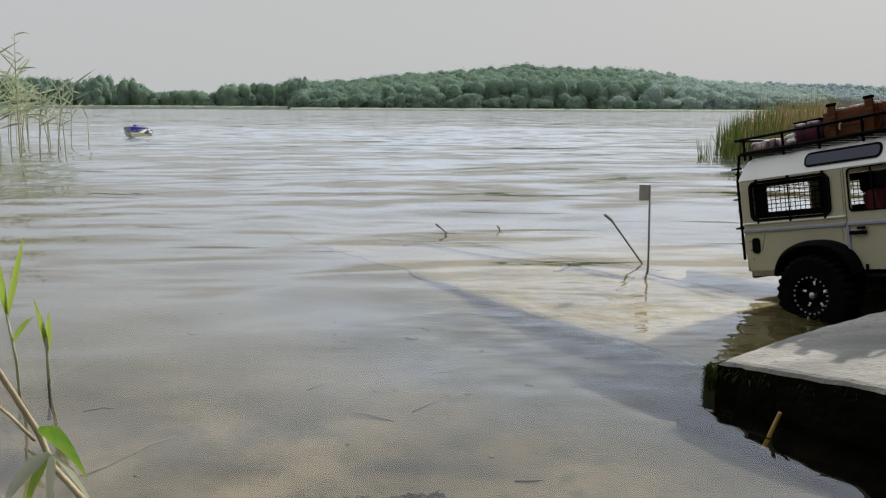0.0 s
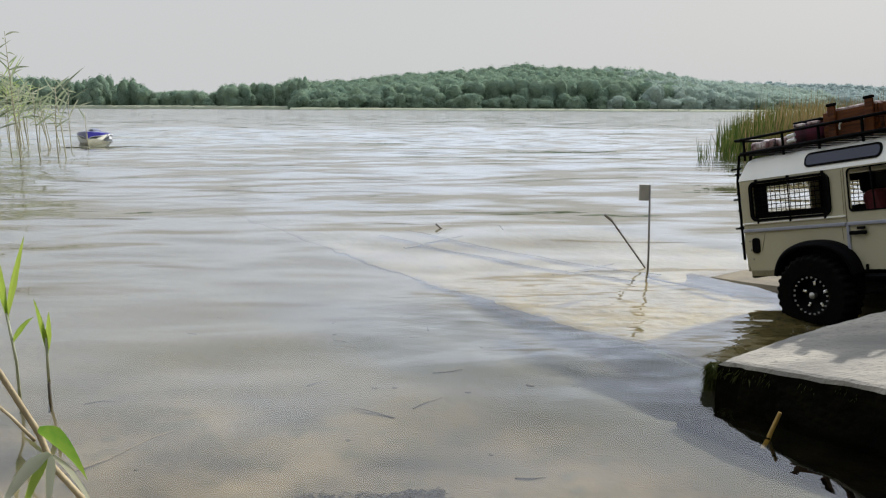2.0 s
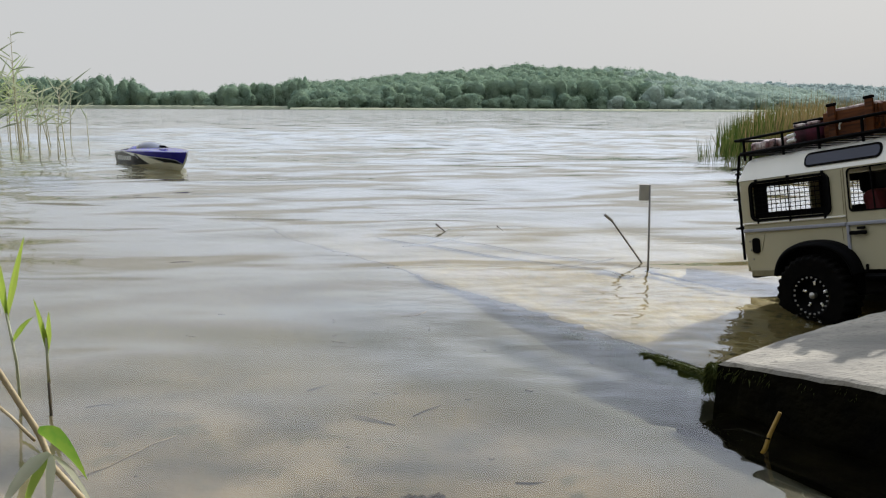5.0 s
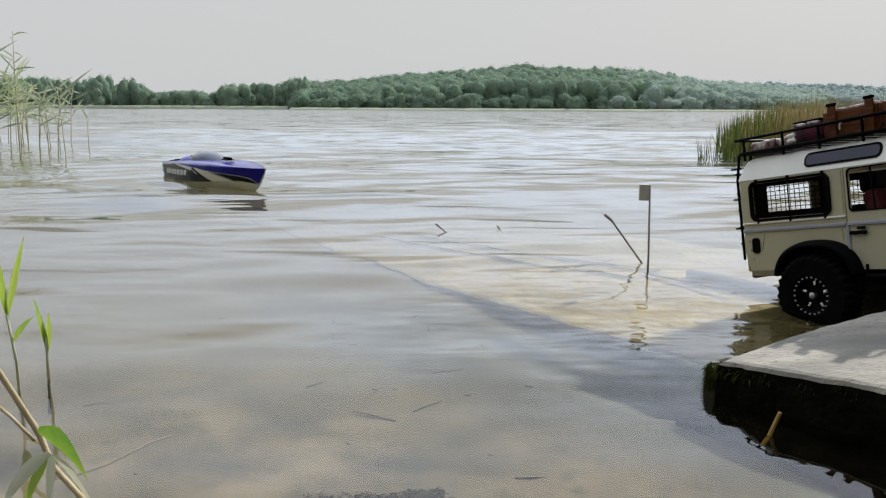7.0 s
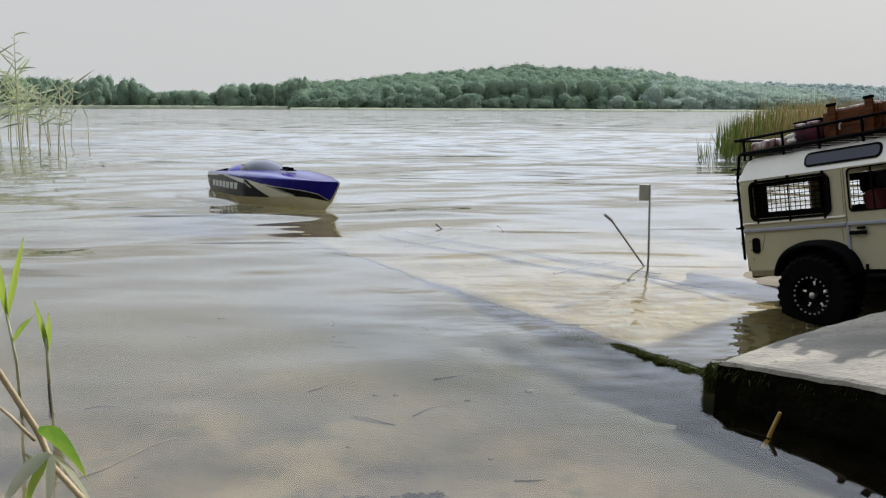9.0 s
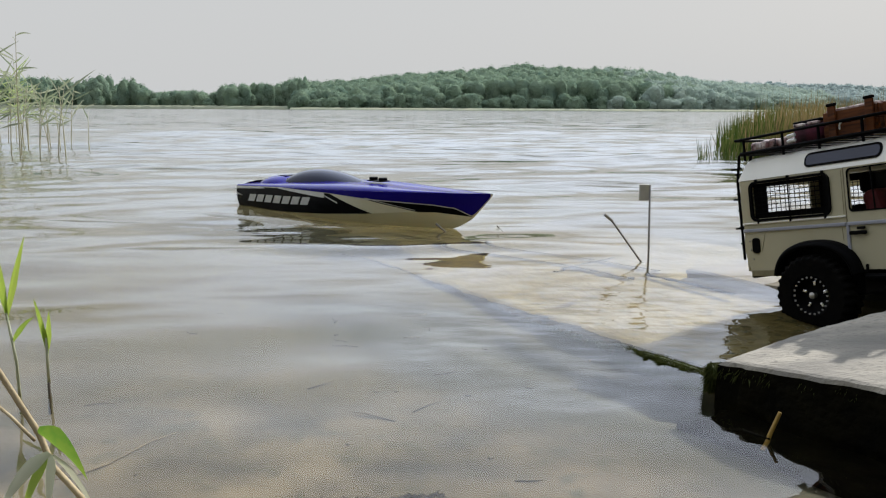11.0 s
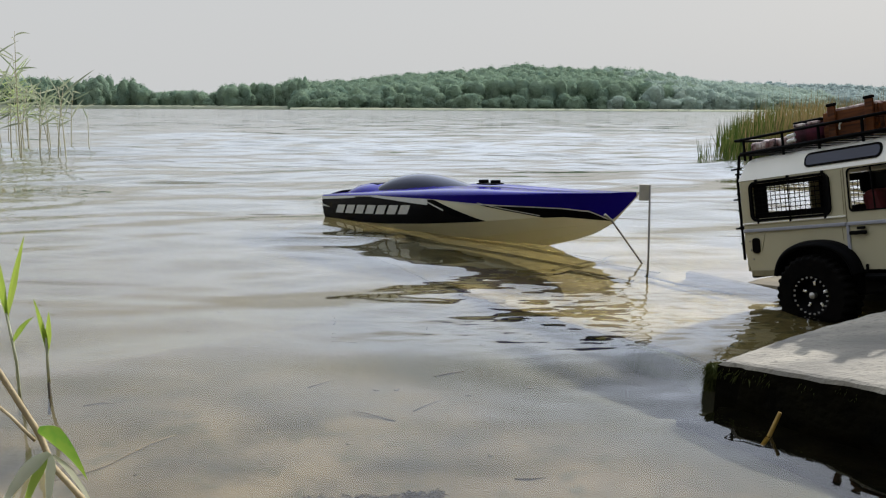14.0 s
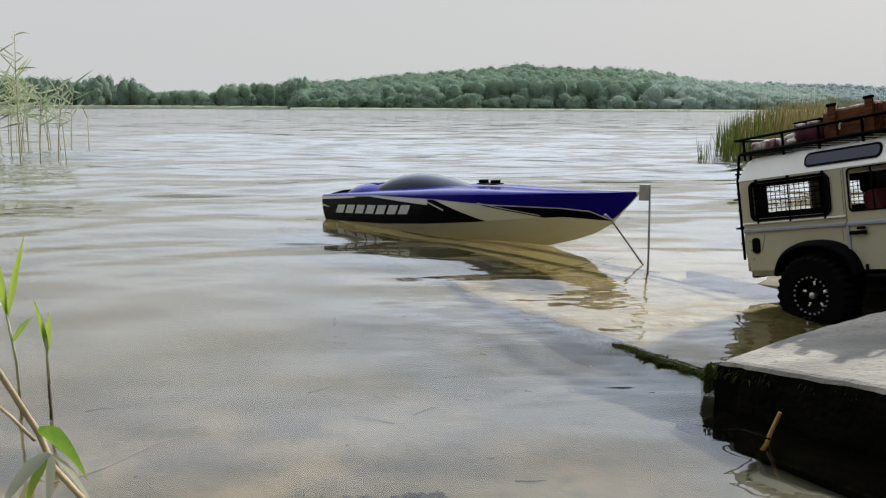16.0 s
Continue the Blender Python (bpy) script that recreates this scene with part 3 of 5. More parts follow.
# ---- far shores ----
def leaf_crowns(count, seed, leaves, detail):
    """Crowns of unit size: several rounded boughs grown together, with small leaf clumps on them, uneven and with gaps."""
    rng = np.random.RandomState(seed)
    bm = bmesh.new()
    bmesh.ops.create_icosphere(bm, subdivisions=detail, radius=1)
    ball = np.array([v.co[:] for v in bm.verts])
    tris = np.array([[v.index for v in f.verts] for f in bm.faces])
    bm.free()
    out = []
    for _ in range(count):
        a, h = rng.uniform(0, 6.28, 11), rng.uniform(-0.62, 0.55, 11)
        w = np.sqrt(1 - (h / 1.1) ** 2) * rng.uniform(0.25, 0.55, 11)
        mid = np.stack([w * np.cos(a), w * np.sin(a), h], 1)
        rad = np.maximum(rng.uniform(0.30, 0.52, 11), np.linalg.norm(mid, axis=1) * 1.02)
        rad = np.minimum(rad, 0.95)

        def skin(d):
            q = d @ mid.T
            s2 = rad ** 2 - (mid ** 2).sum(1) + q ** 2
            return np.maximum(0.5, np.where(s2 > 0, q + np.sqrt(np.maximum(s2, 0)), 0).max(1, keepdims=True))

        core = ball * skin(ball) * (0.93 + 0.05 * rng.normal(size=(len(ball), 1)))
        d = rng.normal(size=(leaves, 3))
        d /= np.linalg.norm(d, axis=1, keepdims=True)
        c = d * skin(d) * rng.uniform(0.90, 1.07, size=(leaves, 1))
        n = d + 0.7 * rng.normal(size=(leaves, 3))
        n /= np.linalg.norm(n, axis=1, keepdims=True)
        t = np.cross(n, rng.normal(size=(leaves, 3)))
        t /= np.linalg.norm(t, axis=1, keepdims=True)
        out.append((c, t, np.cross(n, t), rng.uniform(0.6, 1.3, size=(leaves, 1)), core, tris))
    return out


def woods(name, spots, material, label, seed, leaves=200, size=0.55, detail=3):
    """spots: (x, y, ground height, crown radius, crown height); size: of a leaf clump, in metres."""
    rng = np.random.RandomState(seed)
    protos = leaf_crowns(9, seed, leaves, detail)
    vs, fs, count = [], [], 0
    for x, y, z, r, h in spots:
        c, t, u, k, core, tris = protos[rng.randint(len(protos))]
        a = rng.uniform(0, 6.28)
        co, si = math.cos(a), math.sin(a)
        turn = np.array([[co, -si, 0], [si, co, 0], [0, 0, 1]])
        c, t, u, core = c @ turn.T, t @ turn.T, u @ turn.T, core @ turn.T
        stretch, foot = np.array([r, r, 0.5 * h]), np.array([x, y, z + 0.5 * h])
        c, core = c * stretch + foot, core * stretch + foot
        k = k * size
        leaf = np.stack([c - t * k, c - u * k * 0.8, c + t * k], 1).reshape(-1, 3)
        vs += [core, leaf]
        fs += [tris + count, np.arange(len(leaf)).reshape(-1, 3) + count + len(core)]
        count += len(core) + len(leaf)
    ob = joined(name, np.concatenate(vs), np.concatenate(fs), material, smooth=True)
    return tagged(ob, label, "woods", kind="stuff")


def skyline(knots, a):
    return float(np.interp(a, [k[0] for k in knots], [k[1] for k in knots]))


# skylines: bearing (x over y) and rise (height over distance)
LEFT_LINE = [(-0.75, 0.036), (-0.50, 0.034), (-0.45, 0.031), (-0.425, 0.037), (-0.38, 0.036), (-0.365, 0.022), (-0.345, 0.018), (-0.32, 0.021),
             (-0.29, 0.019), (-0.275, 0.026), (-0.25, 0.030), (-0.21, 0.029), (-0.18, 0.036), (-0.10, 0.038)]
HILL_LINE = [(-0.185, 0.033), (-0.10, 0.037), (-0.05, 0.044), (0.03, 0.050), (0.10, 0.054), (0.21, 0.0525), (0.26, 0.048), (0.30, 0.041), (0.36, 0.036), (0.45, 0.026), (0.5, 0.02)]
FAR_LINE = [(0.20, 0.034), (0.30, 0.038), (0.40, 0.0365), (0.50, 0.034), (0.56, 0.030), (0.70, 0.024), (0.9, 0.02)]
rng = np.random.RandomState(21)
spots = []
for i in range(360):
    a = rng.uniform(-0.72, -0.17)
    y = rng.uniform(410, 450)
    top = skyline(LEFT_LINE, a) * y * (rng.uniform(0.9, 1.06) if i % 3 else rng.uniform(0.5, 0.8))
    spots.append((a * y, y, 0.2, rng.uniform(2.6, 5.4), top))
woods("woods_left", spots, M_WOODS, "dark green broadleaf trees along the far shore", 2, leaves=520, size=0.5)
spots = []
for i in range(1150):
    a = rng.uniform(-0.178, 0.47)
    k = rng.random() ** 0.8
    y = 384 + 130 * k
    full = skyline(HILL_LINE, a) * y
    top = full * (0.66 + 0.34 * k) * rng.uniform(0.97, 1.03)
    h = min(rng.uniform(11, 18), top + 2)
    spots.append((a * y, y, top - h, rng.uniform(3.6, 6.6), h))
for i in range(170):
    a = rng.uniform(-0.178, 0.47)
    y = rng.uniform(378, 390)
    spots.append((a * y, y, -1.0, rng.uniform(3.0, 5.5), min(rng.uniform(5, 9), skyline(HILL_LINE, a) * y * 0.6)))
# trees near the hill's right end get the colour with more haze in it
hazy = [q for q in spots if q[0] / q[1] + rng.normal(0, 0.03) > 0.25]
woods("woods_hill", [q for q in spots if q not in hazy], M_WOODS, "dense green forest covering a low hill across the lake", 3, leaves=480, size=0.55)
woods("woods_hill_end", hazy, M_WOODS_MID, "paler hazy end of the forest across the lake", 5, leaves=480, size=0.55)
spots = []
for i in range(1500):
    a = rng.uniform(0.22, 0.9)
    k = rng.random()
    y = 900 + 300 * k
    top = skyline(FAR_LINE, a) * y * (0.55 + 0.45 * k) * rng.uniform(0.98, 1.01)
    h = min(rng.uniform(14, 22), top)
    spots.append((a * y, y, max(0, top - h), rng.uniform(6, 11), h))
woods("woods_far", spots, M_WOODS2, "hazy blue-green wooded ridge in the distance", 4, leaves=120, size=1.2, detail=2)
# unseen trees added to close the place behind the camera and block its light
spots = []
for i in range(120):
    x = rng.uniform(-34, 34)
    y = -9 - rng.uniform(0, 8) + 0.006 * x * x
    spots.append((x, y, 0.2, rng.uniform(1.8, 3.0), rng.uniform(8, 13)))
# more unseen trees on the right, added to keep light off the slab
for i in range(90):
    x = rng.uniform(6.5, 15)
    y = rng.uniform(-9, 0.86 * x - 1.4)
    spots.append((x, y, 2.2, rng.uniform(1.0, 1.7), rng.uniform(5, 9)))
woods("woods_behind", spots, M_SKYBLOCK, "unseen dark green trees added to block light", 6, leaves=260, size=0.30, detail=2)


def ridge(name, line, y0, y1, drop, material, label):
    """The hill's ground under the trees."""
    a = np.linspace(line[0][0], line[-1][0], 60)
    k = np.linspace(0, 1, 10)
    ga, gk = np.meshgrid(a, k)
    gy = y0 + (y1 - y0) * gk
    rise = np.interp(ga, [q[0] for q in line], [q[1] for q in line]) * gy
    gz = np.maximum(0.4, rise * (0.64 + 0.34 * gk) - drop) * np.clip(gk * 6, 0, 1)
    w = len(a)
    idx = np.arange(ga.size).reshape(ga.shape)
    quads = np.stack([idx[:-1, :-1].ravel(), idx[:-1, 1:].ravel(), idx[1:, 1:].ravel(), idx[1:, :-1].ravel()], 1)
    ob = joined(name, np.stack([(ga * gy).ravel(), gy.ravel(), gz.ravel()], 1), quads, material, smooth=True)
    return tagged(ob, label, "hill", kind="structure")


ridge("hill", HILL_LINE, 378, 530, 8, M_WOODS, "low forested hill across the lake")
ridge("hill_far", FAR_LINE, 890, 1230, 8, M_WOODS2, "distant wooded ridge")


def shore_strip(name, a0, a1, y, height, label):
    """A low uneven belt of reeds along the far water's edge."""
    n = 420
    r = np.random.RandomState(int(y))
    vs, qs = [], []
    for i in range(n):
        a = a0 + (a1 - a0) * i / n
        w = (a1 - a0) * y / n * 7
        h = height * r.uniform(0.8, 1.05)
        yy = y + r.uniform(-2, 2)
        x = a * y
        o = len(vs)
        vs += [(x, yy, -0.1), (x + w, yy, -0.1), (x + w * 0.9, yy + 1.0, h), (x + w * 0.1, yy + 1.0, h * r.uniform(0.8, 1)), (x, yy + 2.5, -0.1), (x + w, yy + 2.5, -0.1)]
        qs += [(o, o + 1, o + 2, o + 3), (o + 3, o + 2, o + 5, o + 4)]
    return tagged(joined(name, vs, qs, M_SHORE), label, "reeds", kind="stuff")


shore_strip("shore_reeds_left", -0.75, -0.175, 401, 1.7, "pale belt of reeds along the far shore")
shore_strip("shore_reeds_hill", -0.19, 0.62, 370, 1.0, "thin pale reed line below the forest")


# ---- reeds ----
def bay_reeds():
    """Dense reed bed in the bay beyond the ramp: green at its open end, brown with seed heads further in."""
    r = random.Random(8)
    green, brown = bmesh.new(), bmesh.new()
    for i in range(6800):
        u = r.random() ** 0.75
        x = 1.62 + 2.6 * u + r.gauss(0, 0.05)
        y = 4.95 + r.random() * 1.9 + 0.2 * u
        a = x / y
        if a < 0.336 + r.random() * 0.026:
            continue
        h = (0.20 + 0.17 * min(1, max(0, (a - 0.335) / 0.08))) * r.uniform(0.62, 1.12) * (1.22 if r.random() < 0.07 else 1)
        p = Vector((x, y, -0.05))
        lean = Vector((r.gauss(0.006, 0.035), r.gauss(0, 0.04), 0))
        tip = p + lean + Vector((0, 0, h + 0.05))
        bm = green if r.random() < 0.97 - 2.6 * max(0, a - 0.352) * (4 if h > 0.27 else 1.6) else brown
        blade(bm, p, tip, r.uniform(0.004, 0.0085), r.uniform(-0.01, 0.02), n=3)
    for i in range(34):
        y = 4.75 + r.random() * 0.6
        x = y * (0.316 + r.random() * 0.024)
        p = Vector((x, y, -0.05))
        blade(green, p, p + Vector((r.gauss(0, 0.02), 0, r.uniform(0.07, 0.22))), 0.004, 0.0, n=3)
    tagged(obj("bay_reeds", green, M_BED_G), "dense dark green reeds at the edge of the bay", "reeds", kind="stuff")
    tagged(obj("brown_bay_reeds", brown, M_BED_R), "brown seeding reeds in the bay", "reeds", kind="stuff")


bay_reeds()


def reed(x, y, height, lean, leaves, seed, leafy_from=0.45, material=M_LEAF):
    r = random.Random(seed)
    e = new("reed")
    e.matrix_basis = pose(x, y, 0)
    tagged(e, "tall green reed with drooping leaves standing in the water", "reed", "reeds in the shallows")
    top = Vector((lean, r.gauss(0, 0.02), height))
    pts = [Vector((lean * k * k, top.y * k, -0.25 + (height + 0.25) * k)) for k in (0, 0.25, 0.5, 0.75, 1)]
    bm = bmesh.new()
    tube(bm, pts, [0.0042, 0.0040, 0.0035, 0.0026, 0.0014], 6)
    part("stem", bm, M_STEM, e, smooth=True)
    for i in range(leaves):
        k = leafy_from + (1 - leafy_from) * (i + 0.5) / leaves
        p = Vector((lean * k * k, top.y * k, -0.25 + (height + 0.25) * k))
        s = 1 if (i + seed) % 2 else -1
        ln = r.uniform(0.11, 0.21)
        bm = bmesh.new()
        blade(bm, p, p + Vector((s * ln * r.uniform(0.45, 0.85), r.gauss(0, 0.08), ln * r.uniform(-0.25, 1.0))), r.uniform(0.009, 0.016), r.uniform(-0.006, 0.018))
        part("leaf", bm, material, e)
    return e


REEDS = []
r0 = random.Random(31)
for i in range(18):
    y = r0.uniform(4.7, 6.3)
    a = -0.565 + 0.10 * (i / 17) + r0.gauss(0, 0.006)
    tall = i in (2, 4, 7)
    REEDS.append(reed(a * y, y, (0.78 if tall else 0.42) * r0.uniform(0.85, 1.1), r0.gauss(0.01, 0.05), 10 if tall else 7, i, 0.5 if tall else 0.66))
for i in range(11):
    y = r0.uniform(6.6, 7.4)
    a = -0.58 + 0.065 * (i / 10) + r0.gauss(0, 0.004)
    REEDS.append(reed(a * y, y, 0.56 * r0.uniform(0.8, 1.1), r0.gauss(0.0, 0.04), 11, 60 + i, 0.56, M_LEAF2))
REEDS.append(reed(-0.440 * 6.1, 6.1, 0.27, 0.02, 1, 40, 0.8))
REEDS.append(reed(-0.475 * 5.9, 5.9, 0.36, -0.03, 3, 41, 0.6))


# ---- plants on the near shore ----
def shoots():
    e = tagged(new("shoot"), "young green reed shoot with upright leaves in shallow water", "shoot", "young shoots")
    e.matrix_basis = pose(-0.443, 0.80, -0.035)
    bm = bmesh.new()
    tube(bm, [(0.0, 0, -0.03), (-0.001, 0, 0.074), (-0.007, 0, 0.126)], [0.0018, 0.0016, 0.0013], 7)
    part("stem", bm, M_PALELEAF, e, smooth=True)
    for a, b, w in (((-0.007, 0, 0.122), (0.017, 0.003, 0.207), 0.0085), ((-0.007, 0, 0.122), (-0.012, -0.004, 0.206), 0.008),
                    ((-0.006, 0, 0.118), (-0.028, 0.01, 0.198), 0.009), ((-0.004, 0, 0.094), (0.019, 0.004, 0.121), 0.006)):
        bm = bmesh.new()
        blade(bm, a, b, w, 0.004)
        part("leaf", bm, M_SHOOT, e)
    e = tagged(new("shoot"), "young yellow-green reed shoot with dark wet stem", "shoot", "young shoots")
    e.matrix_basis = pose(-0.413, 0.80, -0.035)
    bm = bmesh.new()
    tube(bm, [(0.0012, 0, 0.052), (0.002, 0, 0.100)], [0.0016, 0.0014], 7)
    part("stem", bm, M_PALELEAF, e, smooth=True)
    bm = bmesh.new()
    tube(bm, [(0.0, 0, -0.03), (0.0012, 0, 0.052)], [0.0018, 0.0016], 7)
    part("wet_stem", bm, M_TWIG, e, "dark wet foot of the stem", smooth=True)
    for a, b, w in (((0.002, 0, 0.085), (-0.009, 0.002, 0.142), 0.008), ((0.002, 0, 0.085), (0.006, 0.002, 0.128), 0.008),
                    ((0.002, 0, 0.082), (-0.002, -0.003, 0.130), 0.007)):
        bm = bmesh.new()
        blade(bm, a, b, w, 0.002)
        part("leaf", bm, M_SHOOT, e)


shoots()


def bent_plant():
    e = tagged(new("bent_reed"), "bent dry reed stalk with green and pale leaves at the shore", "reed")
    e.matrix_basis = pose(-0.277, 0.52, 0.0)
    bm = bmesh.new()
    tube(bm, [(-0.045, 0.02, 0.165), (-0.030, 0, 0.134), (0, 0, 0.078), (0.012, -0.01, 0.060), (0.055, -0.03, 0.028), (0.075, -0.04, -0.01)], [0.0019, 0.0020, 0.0022, 0.0021, 0.002, 0.002], 9)
    part("stalk", bm, M_DRY, e, smooth=True)
    bm = bmesh.new()
    tube(bm, [(-0.06, 0.04, 0.092), (-0.03, 0.02, 0.083), (-0.004, 0.0, 0.074)], 0.0012, 7)
    part("twig", bm, M_DRY, e, smooth=True)
    for a, b, w, m in (((0.006, -0.014, 0.087), (0.046, -0.032, 0.060), 0.020, M_BROAD), ((0.016, -0.02, 0.074), (-0.008, -0.045, 0.042), 0.010, M_PALELEAF),
                       ((0.016, -0.02, 0.072), (0.024, -0.045, 0.036), 0.011, M_PALELEAF), ((0.018, -0.02, 0.072), (0.058, -0.04, 0.030), 0.007, M_PALELEAF),
                       ((0.014, -0.02, 0.070), (0.006, -0.045, 0.036), 0.008, M_SHOOT)):
        bm = bmesh.new()
        blade(bm, a, b, w, 0.006, n=9)
        part("leaf", bm, m, e, smooth=True)


bent_plant()


# ---- model speedboat ----
# stations: x, keel z, chine half width and z, sheer half width and z
HULL = [(0.0, -0.034, 0.108, 0.014, 0.116, 0.076), (0.10, -0.034, 0.110, 0.015, 0.119, 0.081), (0.25, -0.034, 0.112, 0.019, 0.121, 0.088),
        (0.40, -0.034, 0.108, 0.028, 0.118, 0.094), (0.55, -0.029, 0.088, 0.040, 0.101, 0.099), (0.66, -0.015, 0.064, 0.052, 0.077, 0.103),
        (0.75, 0.008, 0.038, 0.058, 0.050, 0.106), (0.80, 0.025, 0.018, 0.055, 0.034, 0.1075), (0.842, 0.048, 0.0040, 0.0525, 0.0205, 0.109), (0.875, 0.082, 0.0022, 0.0825, 0.0095, 0.1110), (0.90, 0.1065, 0.0010, 0.107, 0.0014, 0.112)]



# overall size of the boat, and how deep it sits
LONG = 1.05
DRAUGHT = -0.018


def hull_at(x):
    xs = [h[0] for h in HULL]
    return [float(np.interp(x, xs, [h[i] for h in HULL])) for i in range(1, 6)]


def hull_side(x, v, out=0.0, s=-1):
    """A point of the hull's side: v = 0 at the chine, 1 at the sheer."""
    _, yc, zc, ys, zs = hull_at(x)
    y = yc + (ys - yc) * v + 0.004 * math.sin(v * math.pi) * min(1, max(0, (0.72 - x) * 4))
    return Vector((x, s * (y + out), zc + (zs - zc) * v))


def side_patch(name, x0, x1, lo, hi, material, parent, out=0.0006, n=30, label=""):
    """A thin film on both sides of the hull, between the lines lo(x) and hi(x)."""
    for s in (-1, 1):
        bm = bmesh.new()
        rows = []
        for i in range(n + 1):
            x = x0 + (x1 - x0) * i / n
            a, b = lo(x), hi(x)
            rows.append([bm.verts.new(hull_side(x, a + (b - a) * j / 6, out, s)) for j in range(7)])
        for p, q in zip(rows, rows[1:]):
            for j in range(6):
                bm.faces.new((p[j], p[j + 1], q[j + 1], q[j]))
        part(name, bm, material, parent, label, smooth=True)


def speedboat():
    e = tagged(new("model_speedboat"), "blue, black and white model speedboat with dark canopy", "model boat")
    st = [i * 0.9 / 60 for i in range(61)]
    # bottom and transom
    bm = bmesh.new()
    rows = []
    for x in st:
        k, yc, zc, ys, zs = hull_at(x)
        ring = []
        for s in (-1, 1):
            r = []
            for u in (0, 0.3, 0.34, 0.62, 0.66, 1.0):
                z = k + (zc - k) * u ** (1.15 + 0.9 * min(1, max(0, (0.7 - x) / 0.4)))
                if u in (0.34, 0.66):
                    z -= 0.003 * min(1, (0.9 - x) * 4)
                r.append((x, s * yc * u, z))
            ring.append(r)
        pts = ring[0][::-1] + ring[1][1:]
        rows.append([bm.verts.new(p) for p in pts])
    for a, b in zip(rows, rows[1:]):
        for j in range(len(a) - 1):
            bm.faces.new((a[j], a[j + 1], b[j + 1], b[j]))
    part("hull_bottom", bm, M_HULL, e, "white V-shaped hull bottom", smooth=False)
    # sides
    for s in (-1, 1):
        bm = bmesh.new()
        rows = [[bm.verts.new(hull_side(x, j / 8, 0, s)) for j in range(9)] for x in st]
        for a, b in zip(rows, rows[1:]):
            for j in range(8):
                bm.faces.new((a[j], a[j + 1], b[j + 1], b[j]))
        part("hull_side", bm, M_HULL, e, smooth=True)
    bm = bmesh.new()
    k, yc, zc, ys, zs = hull_at(0)
    bm.faces.new([bm.verts.new(p) for p in ((0, 0, k), (0, yc, zc), (0, ys, zs), (0, 0.05, zs + 0.012), (0, -0.05, zs + 0.012), (0, -ys, zs), (0, -yc, zc))])
    part("transom", bm, M_BBLACK, e, "black transom")
    # deck: chamfered edge, then a crowned top
    bm = bmesh.new()
    rows = []
    for x in st:
        _, yc, zc, ys, zs = hull_at(x)
        t = min(1, (0.9 - x) / 0.35)
        crown = zs + 0.005 * t + 0.012 * math.exp(-((x - 0.42) / 0.30) ** 2) * t
        half = [(ys, zs), (ys * 0.97, zs + 0.004 * t), (ys * 0.80, zs + (crown - zs) * 0.62), (ys * 0.42, crown - 0.001), (ys * 0.36, crown - 0.004 * t), (0, crown - 0.003 * t)]
        pts = [(x, -y, z) for y, z in half] + [(x, y, z) for y, z in half[-2::-1]]
        rows.append([bm.verts.new(p) for p in pts])
    for a, b in zip(rows, rows[1:]):
        for j in range(len(a) - 1):
            bm.faces.new((a[j], a[j + 1], b[j + 1], b[j]))
    part("deck", bm, M_DECK, e, "blue and silver-white deck", smooth=True)
    # canopy with a stepped rear cowl
    for name, x0, x1, w, h, base, m, lab in (("canopy", 0.135, 0.455, 0.060, 0.036, 0.099, M_GLASSY, "smoked dark canopy"), ("rear_cowl", 0.02, 0.20, 0.072, 0.020, 0.088, M_BLUE, "blue rear cowl")):
        bm = bmesh.new()
        rows = []
        for i in range(25):
            k = i / 24
            x = x0 + (x1 - x0) * k
            hh = h * math.sin(math.pi * min(1, 0.02 + 0.96 * k ** 0.80)) ** 0.85
            ww = w * (0.55 + 0.45 * math.sin(math.pi * min(1, 0.15 + k * 0.75)))
            rows.append([bm.verts.new((x, ww * math.cos(q), base + hh * math.sin(q) ** 0.8 - 0.012 * (1 - math.sin(q)))) for q in (math.pi * j / 14 for j in range(15))])
        for a, b in zip(rows, rows[1:]):
            for j in range(14):
                bm.faces.new((a[j], a[j + 1], b[j + 1], b[j]))
        part(name, bm, m, e, lab, smooth=True)
    bm = bmesh.new()
    box(bm, (0.105, 0, 0.1050), (0.035, 0.050, 0.005), 0.002)
    part("vent", bm, M_BLACK, e, "black rear vent")
    # fore hatch with two catches
    bm = bmesh.new()
    box(bm, (0.505, 0, 0.1165), (0.055, 0.034, 0.003), 0.001)
    part("hatch", bm, M_BLACK, e)
    for x in (0.485, 0.522):
        bm = bmesh.new()
        box(bm, (x, 0, 0.1215), (0.015, 0.020, 0.008), 0.002)
        part("catch", bm, M_BLACK, e, "black hatch catch")
    # graphics
    blue_low = lambda x: (1.0 if x < 0.24 else 1.0 - (x - 0.24) * 0.70) if x < 0.44 else (max(0.34, 0.86 - (x - 0.44) * 1.5) if x < 0.80 else max(0.0, 0.34 - (x - 0.80) * 7.0))
    black_low = lambda x: max(0.0, 0.78 - (x - 0.53) * 4.4)
    side_patch("black_panel", 0.0, 0.44, lambda x: 0.0, lambda x: 0.97 if x < 0.25 else 0.97 - (x - 0.25) * 0.68, M_BBLACK, e)
    side_patch("black_panel", 0.44, 0.572, lambda x: 0.0, lambda x: max(0.004, 0.84 - (x - 0.44) * 6.34), M_BBLACK, e)
    side_patch("blue_panel", 0.245, 0.897, blue_low, lambda x: 1.0, M_BLUE, e, n=60)
